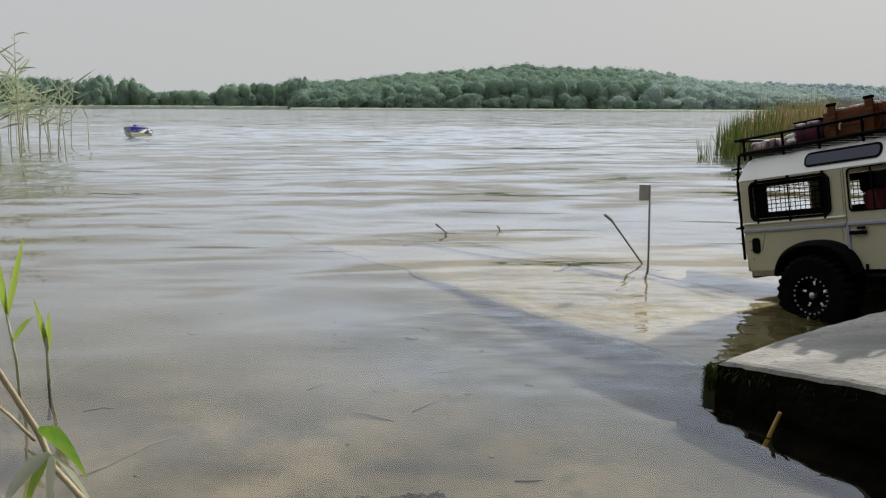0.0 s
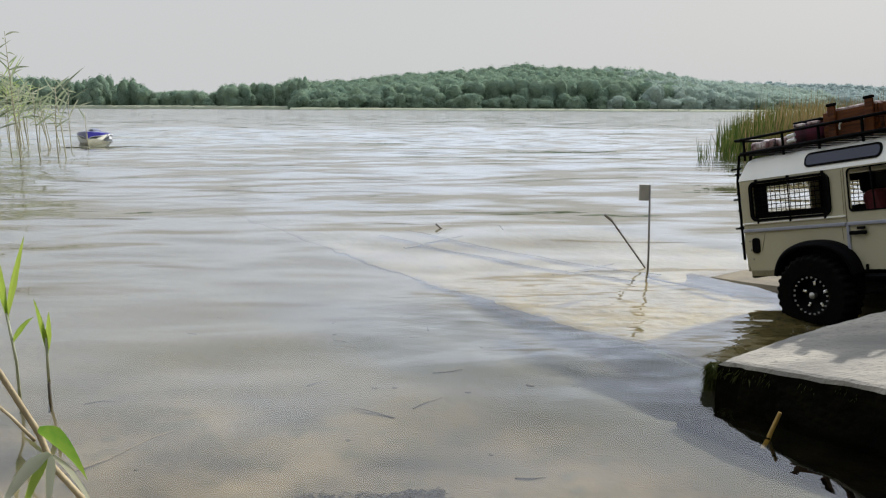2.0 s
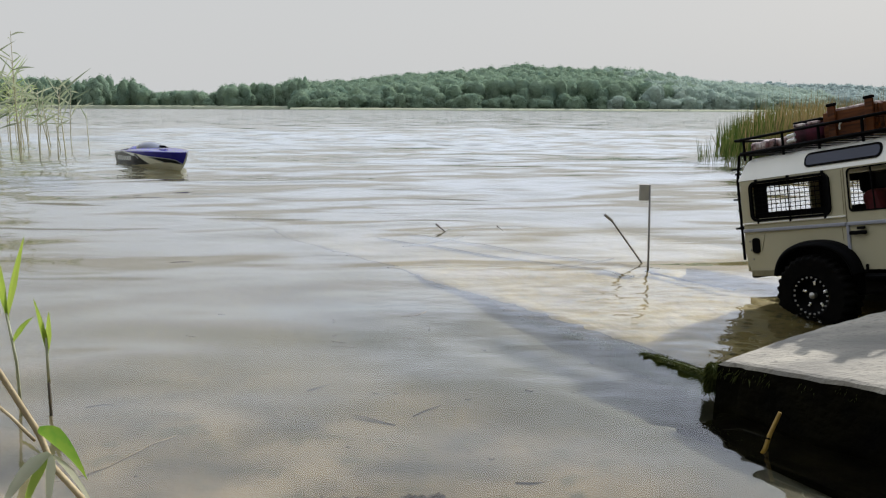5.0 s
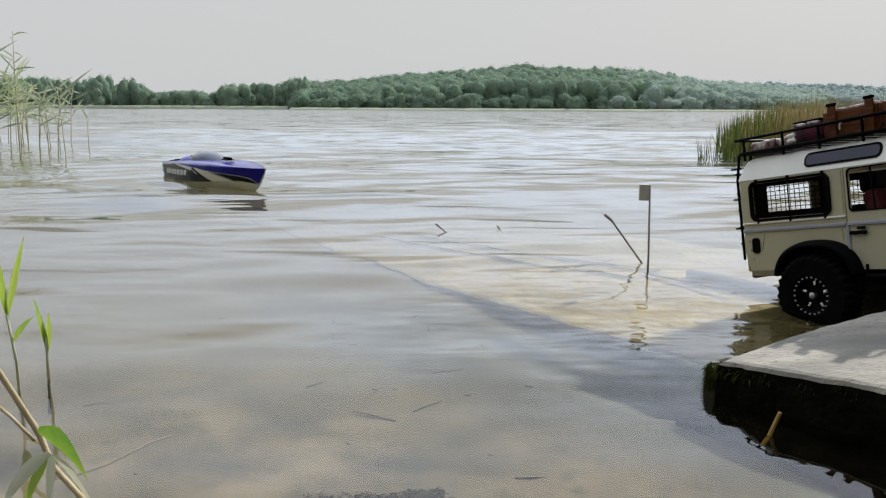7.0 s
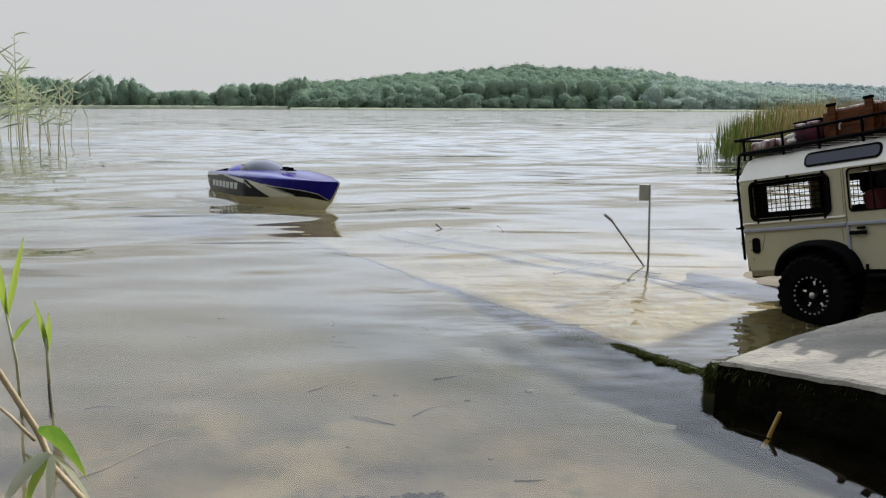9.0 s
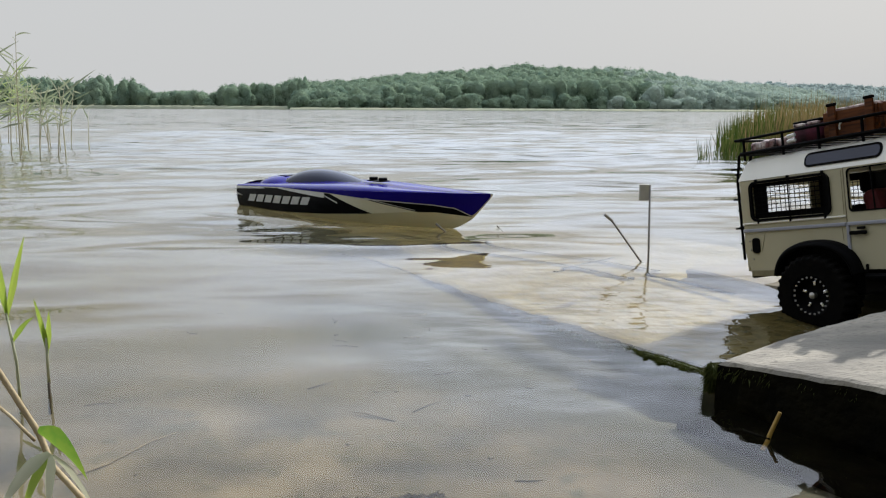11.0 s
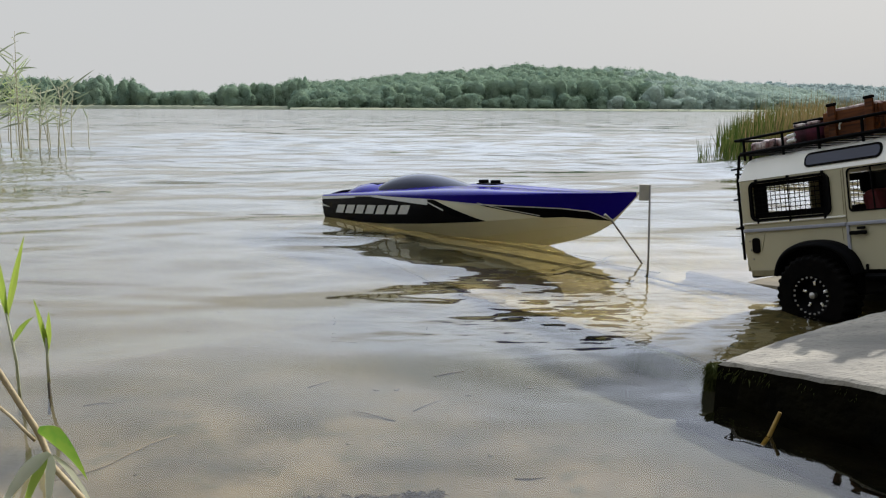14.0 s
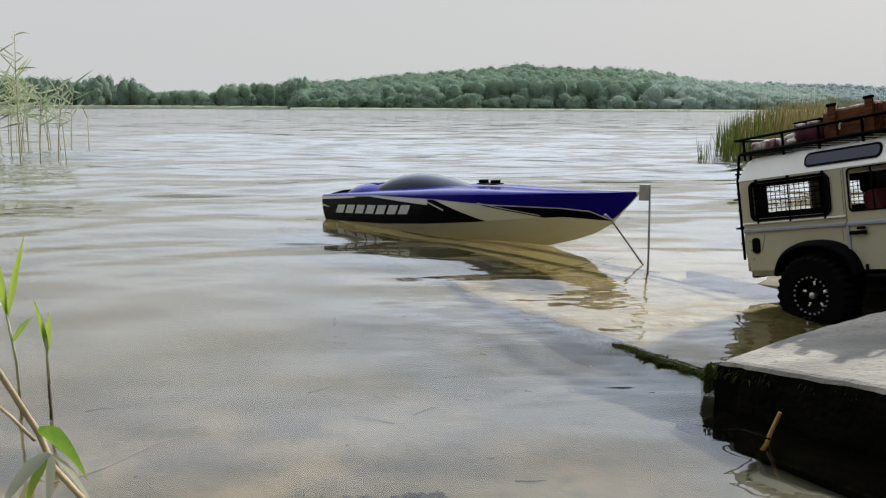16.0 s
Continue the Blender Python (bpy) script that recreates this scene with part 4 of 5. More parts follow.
    side_patch("black_stripe", 0.525, 0.846, lambda x: min(black_low(x), max(0.0, blue_low(x) - 0.02)), lambda x: max(min(black_low(x), max(0.0, blue_low(x) - 0.02)) + 0.004, blue_low(x) - 0.03), M_BBLACK, e, 0.0009, n=60)
    side_patch("silver_line", 0.50, 0.838, lambda x: blue_low(x) - 0.045, lambda x: blue_low(x) - 0.015, M_SILVER, e, 0.0013, n=60)
    side_patch("silver_line", 0.56, 0.70, lambda x: black_low(x) + 0.05, lambda x: black_low(x) + 0.08, M_SILVER, e, 0.0013)
    side_patch("silver_swoosh", 0.22, 0.42, lambda x: 0.955 - (x - 0.22) * 0.68 - 0.16 * (x - 0.22) / 0.2, lambda x: 1.0 - (x - 0.22) * 0.63, M_SILVER, e, 0.0013)
    side_patch("silver_swoosh", 0.415, 0.465, lambda x: 0.78 - (x - 0.415) * 7.0, lambda x: 0.82 - (x - 0.415) * 6.4, M_SILVER, e, 0.0013)
    side_patch("silver_swoosh", 0.0, 0.15, lambda x: 0.88 + x * 0.3, lambda x: 0.985, M_SILVER, e, 0.0013)
    side_patch("silver_swoosh", 0.0, 0.035, lambda x: 0.62 - x * 2, lambda x: 0.70 - x * 4, M_SILVER, e, 0.0013)
    # slanted blocks in place of the name on the side
    for s in (-1, 1):
        for i in range(7):
            x0 = 0.068 + i * 0.0425
            bm = bmesh.new()
            for f0, f1 in ((0.34, 0.66),):
                g = [[bm.verts.new(hull_side(x0 + 0.033 * u + 0.052 * (v - 0.5), v, 0.0015, s)) for v in (f0, f1)] for u in (0, 0.5, 1)]
                for a, b in zip(g, g[1:]):
                    bm.faces.new((a[0], a[1], b[1], b[0]))
            part("name_block", bm, M_SILVER, e, "silver slanted block")
    # running gear at the stern
    bm = bmesh.new()
    box(bm, (-0.018, 0, -0.030), (0.016, 0.004, 0.060), 0.001)
    part("rudder", bm, M_STEEL, e)
    for ob in e.children_recursive:
        ob.data.transform(Matrix.Scale(LONG, 4))
        ob.location *= LONG
    return e


M_DECK = mat("glossy_blue_deck", (0.013, 0.008, 0.22), (0.010, 0.006, 0.18), rough=0.15, scale=6, fine=40, spec=0.15)
BOAT = speedboat()


# ---- model off-road truck ----
def bend(v, k):
    """Rounds a circle towards a square for k below 1."""
    return math.copysign(abs(v) ** k, v)


def arch_outline(x0, x1, z0, z1, cx, cz, r):
    """The outline of a lower side panel with a round wheel arch."""
    pts = [(x0, z1), (x0 - 0.002, z0 + 0.03), (x0 + 0.006, z0)]
    a0 = math.asin(((z0 - cz) / r) ** (1 / 0.75))
    for i in range(19):
        a = math.pi - a0 + (2 * a0 - math.pi) * i / 18
        pts.append((cx + r * bend(math.cos(a), 0.8), cz + r * bend(math.sin(a), 0.75)))
    pts += [(x1, z0), (x1, z1)]
    return pts


def wheel(parent, x, y, s):
    bm = bmesh.new()
    m = pose(x, y, 0.055)
    w = 0.019
    rows = []
    for i in range(120):
        a = 2 * math.pi * i / 120
        row = []
        for k, (r, y) in enumerate(((0.030, -w), (0.049, -w), (0.0525, -w * 0.85), (0.0532, -w * 0.1), (0.0532, w * 0.1), (0.0525, w * 0.85), (0.049, w), (0.030, w))):
            knob = (i + (2 if k > 3 else 0)) % 4 < 2
            r += 0.0026 if knob and 1 < k < 6 else (0.0016 if knob and k in (1, 6) else 0)
            row.append(bm.verts.new(m @ Vector((r * math.cos(a), y, r * math.sin(a)))))
        rows.append(row)
    for i in range(120):
        a, b = rows[i], rows[(i + 1) % 120]
        for j in range(8):
            bm.faces.new((a[j], a[(j + 1) % 8], b[(j + 1) % 8], b[j]))
    tyre = part("tyre", bm, M_RUBBER, parent, "black knobbly tyre")
    bm = bmesh.new()
    lathe(bm, [(0.031, -w * 0.98), (0.031, w * 0.98), (0.026, w * 0.9), (0.024, w * 0.3), (0.006, w * 0.5), (0.0002, w * 0.5), (0.0002, -w * 0.5), (0.006, -w * 0.5), (0.024, -w * 0.3), (0.026, -w * 0.9)], 40, m)
    rim = part("rim", bm, M_BLACK, parent, "black beadlock rim", smooth=True)
    f = s * w
    bm = bmesh.new()
    for i in range(22):
        a = 2 * math.pi * i / 22
        box(bm, m @ Vector((0.0250 * math.cos(a), f * 0.985, 0.0250 * math.sin(a))), (0.0024, 0.0018, 0.0024), 0.0005)
    part("bead_bolts", bm, M_GREYPAINT, rim, "ring of small grey bolts")
    for i in range(5):
        a = 2 * math.pi * i / 5 + 0.3
        bm = bmesh.new()
        box(bm, m @ Vector((0.0165 * math.cos(a), f * 0.40, 0.0165 * math.sin(a))), (0.0075, 0.004, 0.0050), 0.0015, Euler((0, -a, 0)).to_matrix())
        part("spoke_face", bm, M_CHROME, rim, "bright metal spoke face")
    bm = bmesh.new()
    lathe(bm, [(0.0045, f * 0.5), (0.0045, f * 0.85), (0.0002, f * 0.9), (0.0002, f * 0.5)], 12, m)
    part("hub_nut", bm, M_STEEL, rim)
    return tyre


def model_truck():
    e = tagged(new("model_truck"), "cream model off-road truck with white roof, parked on the ramp", "model truck")
    c, s = math.cos(radians(-60)), math.sin(radians(-60))
    e.matrix_basis = pose(0.608, 1.111, -0.001) @ pose(0, 0, 0, 0, 0, -60) @ pose(0, 0, 0, 0, -11, 0)
    for sd in (-1, 1):
        y0, y1 = sd * 0.095, sd * 0.0915
        bm = bmesh.new()
        plate(bm, arch_outline(-0.118, 0.0465, 0.087, 0.160, 0.0, 0.062, 0.066), y0, y1)
        q = part("rear_quarter", bm, M_CREAM, e)
        bm = bmesh.new()
        box(bm, (-0.085, sd * 0.094, 0.0850), (0.052, 0.004, 0.009), 0.001)
        part("rear_sill", bm, M_DIRT, e, "mud-stained sill")
        for x, z in ((-0.110, 0.133), (-0.109, 0.120), (-0.106, 0.106)):
            bm = bmesh.new()
            box(bm, (x, sd * 0.0955, z), (0.0022, 0.0016, 0.0022), 0.0005)
            part("rivet", bm, M_GREYPAINT, q)
        # upper rear side with its window
        bm = bmesh.new()
        holed(bm, [-0.120, -0.099, 0.023, 0.0465], [0.160, 0.1655, 0.2165, 0.223], [(1, 1)], y0, y1)
        q = part("upper_side", bm, M_CREAM, e)
        # black panel added inside to darken the cab behind the window
        bm = bmesh.new()
        holed(bm, [-0.117, -0.078, 0.012, 0.0465], [0.100, 0.1740, 0.2110, 0.222], [(1, 1)], sd * 0.0885, sd * 0.0900)
        part("cab_dark_panel", bm, M_BLACK, e)
        o = rounded(-0.103, 0.027, 0.1615, 0.2205, 0.011)
        inner = rounded(-0.0985, 0.0225, 0.1650, 0.2170, 0.008)
        bm = bmesh.new()
        k = len(o)
        ys = [sd * 0.0945, sd * 0.0985]
        va = [[bm.verts.new((x, y, z)) for x, z in l] for l in (o, inner) for y in ys]
        for i in range(k):
            j = (i + 1) % k
            for p, r in ((0, 1), (1, 3), (3, 2), (2, 0)):
                bm.faces.new((va[p][i], va[p][j], va[r][j], va[r][i]))
        fr = part("window_frame", bm, M_BLACK, q, "black rounded window frame")
        bm = bmesh.new()
        for i in range(1, 15):
            x = -0.097 + 0.118 * i / 15
            tube(bm, [(x, sd * 0.0972, 0.166), (x, sd * 0.0972, 0.217)], 0.00055, 4)
        for i in range(1, 8):
            z = 0.167 + 0.048 * i / 8
            tube(bm, [(-0.097, sd * 0.0978, z), (0.021, sd * 0.0978, z)], 0.00055, 4)
        tube(bm, [(-0.036, sd * 0.098, 0.160), (-0.036, sd * 0.098, 0.222)], 0.0009, 6)
        part("wire_grille", bm, M_BLACK, q, "black wire grille")
        for x in (-0.090, -0.036, 0.018):
            for z in (0.1600, 0.2215):
                bm = bmesh.new()
                box(bm, (x, sd * 0.0970, z), (0.003, 0.004, 0.004), 0.0008)
                part("clip", bm, M_BLACK, q)
        # door with open window
        bm = bmesh.new()
        holed(bm, [0.0480, 0.0535, 0.140, 0.1480], [0.088, 0.166, 0.2200, 0.2235], [(1, 1)], y0, y1)
        d = part("door", bm, M_CREAM, e)
        bm = bmesh.new()
        o, inner = rounded(0.0515, 0.142, 0.1640, 0.2218, 0.006), rounded(0.0535, 0.140, 0.166, 0.2198, 0.005)
        va = [[bm.verts.new((x, y, z)) for x, z in l] for l in (o, inner) for y in (sd * 0.0945, sd * 0.0958)]
        for i in range(len(o)):
            j = (i + 1) % len(o)
            for p, r in ((0, 1), (1, 3), (3, 2), (2, 0)):
                bm.faces.new((va[p][i], va[p][j], va[r][j], va[r][i]))
        part("window_seal", bm, M_BLACK, d)
        bm = bmesh.new()
        tube(bm, [(0.086, sd * 0.093, 0.165), (0.0835, sd * 0.093, 0.221)], 0.0011, 6)
        part("window_bar", bm, M_BLACK, d)
        bm = bmesh.new()
        box(bm, (0.0635, sd * 0.0985, 0.1365), (0.024, 0.004, 0.0052), 0.0015)
        box(bm, (0.0675, sd * 0.0975, 0.1425), (0.011, 0.003, 0.0035), 0.001)
        part("door_handle", bm, M_BLACK, d, "black door handle")
        bm = bmesh.new()
        box(bm, (0.0485, sd * 0.0955, 0.121), (0.0045, 0.003, 0.053), 0.001)
        part("door_edge", bm, M_TRIM, d)
        bm = bmesh.new()
        box(bm, (0.071, sd * 0.0965, 0.0905), (0.003, 0.003, 0.009), 0.0008)
        part("step_hook", bm, M_BLACK, d)
        # mouldings
        for z, h, m, n in ((0.1485, 0.0050, M_TRIM, "side_moulding"), (0.1590, 0.0028, M_ROOF, "rain_strip")):
            for x0, x1 in ((-0.119, 0.0465), (0.0480, 0.1480)):
                if n == "rain_strip" and x0 > 0:
                    continue
                bm = bmesh.new()
                box(bm, ((x0 + x1) / 2, sd * 0.0962, z), (x1 - x0, 0.0035, h), 0.0012)
                part(n, bm, m, e, "lavender-grey side moulding" if n == "side_moulding" else "")
        # wheel arch flare
        for cx in (0.0, 0.324):
            bm = bmesh.new()
            rows = []
            for i in range(25):
                a = math.pi * (0.92 - 0.84 * i / 24)
                pr = []
                for r, yy in ((0.0615, 0.090), (0.0615, 0.110), (0.0645, 0.112), (0.0690, 0.1075), (0.0715, 0.0955), (0.0715, 0.090)):
                    pr.append(bm.verts.new((cx + r * bend(math.cos(a), 0.8) * 0.95, sd * yy, 0.060 + r * bend(math.sin(a), 0.75) * 0.98)))
                rows.append(pr)
            for p, r in zip(rows, rows[1:]):
                for j in range(6):
                    bm.faces.new((p[j], p[(j + 1) % 6], r[(j + 1) % 6], r[j]))
            part("wheel_flare", bm, M_BLACK, e, "black wheel arch flare", smooth=True)
            wheel(e, cx, sd * 0.099, sd)
            bm = bmesh.new()
            box(bm, (cx, sd * 0.0690, 0.0900), (0.124, 0.050, 0.074), 0.004)
            part("inner_arch", bm, M_BLACK, e)
        bm = bmesh.new()
        plate(bm, rounded(-0.1055, -0.0925, 0.1145, 0.1375, 0.005), sd * 0.0945, sd * 0.0968)
        part("fuel_flap", bm, M_BLACK, e, "black recessed fuel flap")
        # pressed seams of the rear panel
        for a, b in (((-0.082, 0.1445), (-0.090, 0.1170)), ((0.0395, 0.1450), (0.0405, 0.1270)), ((0.0440, 0.2200), (0.0440, 0.1620))):
            bm = bmesh.new()
            tube(bm, [(a[0], sd * 0.0951, a[1]), (b[0], sd * 0.0951, b[1])], 0.00045, 5)
            part("panel_seam", bm, M_DIRT, e)
        # front wing
        bm = bmesh.new()
        plate(bm, arch_outline(0.1495, 0.395, 0.088, 0.166, 0.324, 0.062, 0.066), sd * 0.093, sd * 0.0895)
        part("front_wing", bm, M_CREAM, e)
        # alpine light in the roof's side
        for out, m, n, lab in ((0.0, M_BLACK, "alpine_seal", ""), (0.0026, M_ALPINE, "alpine_window", "grey tinted roof window")):
            bm = bmesh.new()
            g = 0.0 if n == "alpine_seal" else 0.0030
            pl = rounded(-0.012 + g, 0.100 - g, 0.2305 + g, 0.2505 - g, 0.0085 - g, 6)
            a = [bm.verts.new((x, sd * (0.0968 + out * 0.25 - (z - 0.2235) * 0.42), z)) for x, z in pl]
            b = [bm.verts.new((x, sd * (0.0880 - (z - 0.2235) * 0.42), z)) for x, z in pl]
            bm.faces.new(a)
            bm.faces.new(b[::-1])
            for i in range(len(a)):
                bm.faces.new((a[i], b[i], b[(i + 1) % len(a)], a[(i + 1) % len(a)]))
            part(n, bm, m, e, lab)
    # roof shell
    bm = bmesh.new()
    prof = [(-0.0955, 0.2235), (-0.0940, 0.2275), (-0.0845, 0.2500), (-0.0800, 0.2545), (-0.060, 0.2575), (0, 0.2590), (0.060, 0.2575), (0.0800, 0.2545), (0.0845, 0.2500), (0.0940, 0.2275), (0.0955, 0.2235)]
    rows = []
    for x, sc, dz in ((-0.1215, 1, 0), (-0.119, 1, 0), (-0.112, 1, 0), (0.10, 1, 0), (0.168, 1, 0), (0.178, 0.96, -0.004)):
        row = []
        for y, z in prof:
            t = (z - 0.2235) / 0.0355
            dx = 0.010 * t ** 2 if x < -0.11 else 0
            dd = -0.006 * t if x < -0.1205 else (-0.002 * t if x < -0.118 else 0)
            row.append(bm.verts.new((x + dx * (1.2 if x < -0.1205 else 1), y * sc, z + dz * t + dd)))
        rows.append(row)
    for a, b in zip(rows, rows[1:]):
        for j in range(len(prof) - 1):
            bm.faces.new((a[j], a[j + 1], b[j + 1], b[j]))
    bm.faces.new(rows[0])
    part("roof", bm, M_ROOF, e, "white roof", smooth=False)
    # rear end with an opening, floor, bulkhead, bonnet, screen
    bm = bmesh.new()
    for y, w in ((-0.079, 0.026), (0.079, 0.026)):
        box(bm, (-0.1190, y, 0.1915), (0.003, w, 0.063), 0.001)
    box(bm, (-0.1190, 0, 0.124), (0.003, 0.184, 0.072), 0.001)
    rear = part("rear_panel", bm, M_CREAM, e)
    bm = bmesh.new()
    box(bm, (0.13, 0, 0.0895), (0.50, 0.178, 0.004))
    part("floor_pan", bm, M_BLACK, e)
    bm = bmesh.new()
    box(bm, (0.275, 0, 0.164), (0.235, 0.150, 0.012), 0.004)
    part("bonnet", bm, M_CREAM, e)
    bm = bmesh.new()
    box(bm, (0.397, 0, 0.130), (0.006, 0.176, 0.076), 0.002)
    part("grille_panel", bm, M_BLACK, e)
    for y in (-0.088, 0.088):
        bm = bmesh.new()
        tube(bm, [(0.153, y, 0.166), (0.172, y * 0.97, 0.224)], 0.004, 6)
        part("screen_pillar", bm, M_CREAM, e)
    bm = bmesh.new()
    box(bm, (0.412, 0, 0.092), (0.016, 0.19, 0.016), 0.003)
    part("front_bumper", bm, M_BLACK, e)
    bm = bmesh.new()
    box(bm, (-0.124, 0, 0.082), (0.010, 0.15, 0.012), 0.002)
    part("rear_bumper", bm, M_BLACK, e)
    bm = bmesh.new()
    box(bm, (0.15, 0, 0.070), (0.50, 0.055, 0.024), 0.004)
    part("chassis", bm, M_BLACK, e)
    for cx in (0.0, 0.324):
        bm = bmesh.new()
        tube(bm, [(cx, -0.085, 0.055), (cx, 0.085, 0.055)], 0.009, 10)
        part("axle", bm, M_BLACK, e)
    for y in (-0.094, 0.094):
        bm = bmesh.new()
        tube(bm, [(0.068, y, 0.078), (0.265, y, 0.078)], 0.005, 8)
        part("side_step", bm, M_BLACK, e)
    # ladder at the rear
    bm = bmesh.new()
    for y in (-0.088, -0.062):
        tube(bm, [(-0.128, y, 0.105), (-0.129, y, 0.225), (-0.122, y, 0.262), (-0.112, y, 0.266)], 0.0022, 8)
    for z in (0.13, 0.155, 0.18, 0.205, 0.235):
        tube(bm, [(-0.129, -0.091, z), (-0.129, -0.060, z)], 0.0018, 6)
    for z in (0.153, 0.197, 0.243):
        tube(bm, [(-0.120, -0.088, z), (-0.139, -0.088, z)], 0.0016, 6)
    part("rear_ladder", bm, M_BLACK, e, "black rear ladder")
    # seats and a plain driver doll
    for y in (-0.045, 0.045):
        bm = bmesh.new()
        box(bm, (0.074, y, 0.150), (0.024, 0.055, 0.085), 0.008, Euler((0, radians(-14), 0)).to_matrix())
        box(bm, (0.105, y, 0.115), (0.065, 0.055, 0.030), 0.008)
        sq = part("seat", bm, M_RED, e, "dark red seat")
        bm = bmesh.new()
        box(bm, (0.058, y, 0.202), (0.022, 0.040, 0.028), 0.006)
        part("headrest", bm, M_BLACK, sq)
    bm = bmesh.new()
    box(bm, (-0.045, 0.02, 0.125), (0.09, 0.11, 0.06), 0.006)
    part("rear_bench", bm, M_BLACK, e)
    # roof rack
    for z, rr, x0 in ((0.2855, 0.0022, -0.127), (0.2640, 0.0030, -0.118)):
        bm = bmesh.new()
        tube(bm, [(x0, -0.088, z), (0.172, -0.088, z), (0.178, -0.080, z), (0.178, 0.080, z), (0.172, 0.088, z), (x0, 0.088, z)], rr, 8, closed=True)
        part("rack_rail", bm, M_BLACK, e, "black rack rail", smooth=True)
    for x in (-0.112, -0.045, 0.012, 0.075, 0.135, 0.172):
        for y in (-0.088, 0.088):
            bm = bmesh.new()
            tube(bm, [(x, y, 0.2535), (x, y, 0.2855)], 0.0020, 6)
            part("rack_post", bm, M_BLACK, e)
    for i in range(13):
        bm = bmesh.new()
        box(bm, (-0.11 + 0.0235 * i, 0, 0.2640), (0.007, 0.172, 0.002))
        part("rack_slat", bm, M_BLACK, e)
    for x in (-0.028, 0.118):
        bm = bmesh.new()
        for z in (0.2705, 0.2775):
            tube(bm, [(x - 0.006, -0.0915, z), (x + 0.006, -0.0915, z + 0.001)], 0.0026, 10)
        part("work_lamp", bm, M_WHITE, e, "small white lamp pair")
    return e


TRUCK = model_truck()
TM = Matrix.Translation(EYE) @ Matrix.Scale(BACK, 4) @ Matrix.Translation(-EYE) @ TRUCK.matrix_basis
TRUCK.matrix_basis = TM


def load_on_rack():
    """Crates, bag and bundle lashed on the rack, each its own thing."""
    for x0, x1, y0, z1, lab in ((0.012, 0.092, -0.078, 0.300, "brown wooden crate with corner posts on the roof rack"), (0.097, 0.165, -0.078, 0.300, "dark brown wooden crate on the roof rack")):
        e = tagged(new("crate"), lab, "crate", "crates on the rack")
        e.matrix_basis = TM @ pose((x0 + x1) / 2, y0 + 0.030, 0.2652)
        L = x1 - x0
        for y in (-0.029, 0.029):
            for z in (0.0095, 0.0275):
                bm = bmesh.new()
                box(bm, (0, y, z), (L - 0.004, 0.003, 0.0165), 0.0008)
                part("board", bm, M_WOOD, e)
        for x in (-L / 2 + 0.002, L / 2 - 0.002):
            for z in (0.0095, 0.0275):
                bm = bmesh.new()
                box(bm, (x, 0, z), (0.003, 0.055, 0.0165), 0.0008)
                part("board", bm, M_WOOD, e)
        for x in (-L / 2 + 0.017, L / 2 - 0.010):
            for y in (-0.0325, 0.0325):
                bm = bmesh.new()
                box(bm, (x, y, 0.0220), (0.011, 0.004, 0.042), 0.001)
                part("corner_post", bm, M_WOOD, e)
                bm = bmesh.new()
                box(bm, (x, y, 0.0450), (0.013, 0.006, 0.004), 0.001)
                part("post_cap", bm, M_BLACK, e)
        bm = bmesh.new()
        box(bm, (0, 0, 0.0375), (L - 0.008, 0.052, 0.004), 0.0015)
        part("lid", bm, M_CLOTH, e, "pale cloth cover")
        bm = bmesh.new()
        for x in (-L / 2 + 0.028, -L / 2 + 0.060):
            tube(bm, [(x, -0.0345, 0.010), (x + 0.001, -0.036, 0.016), (x + 0.004, -0.0345, 0.021)], 0.0012, 6)
        part("strap_hook", bm, M_WHITE, e)
    e = tagged(new("bag"), "dark purple duffel bag with pale straps on the roof rack", "bag")
    e.matrix_basis = TM @ pose(-0.014, -0.050, 0.2652)
    bm = bmesh.new()
    box(bm, (0, 0, 0.015), (0.048, 0.055, 0.029), 0.009)
    part("body", bm, M_BAG, e, smooth=True)
    bm = bmesh.new()
    box(bm, (0, 0, 0.0305), (0.046, 0.048, 0.004), 0.0015)
    part("flap", bm, M_BLACK, e)
    for x in (-0.010, 0.012):
        bm = bmesh.new()
        box(bm, (x, -0.001, 0.0265), (0.017, 0.058, 0.004), 0.0012)
        part("strap", bm, M_CLOTH, e)
    e = tagged(new("bundle"), "pale pink wrapped bundle on the roof rack", "bundle")
    e.matrix_basis = TM @ pose(-0.074, -0.045, 0.2652)
    bm = bmesh.new()
    r = random.Random(3)
    for i in range(6):
        box(bm, (-0.026 + 0.0105 * i, r.uniform(-0.004, 0.004), 0.007 + r.uniform(-0.001, 0.001)), (0.013, 0.070, 0.013 + r.uniform(0, 0.002)), 0.004)
    part("cloth", bm, M_CLOTH, e, smooth=True)


M_BAG = mat("dark_purple_canvas", (0.012, 0.004, 0.008), (0.10, 0.010, 0.035), rough=0.8, scale=45, fine=300, bump=0.4)
load_on_rack()


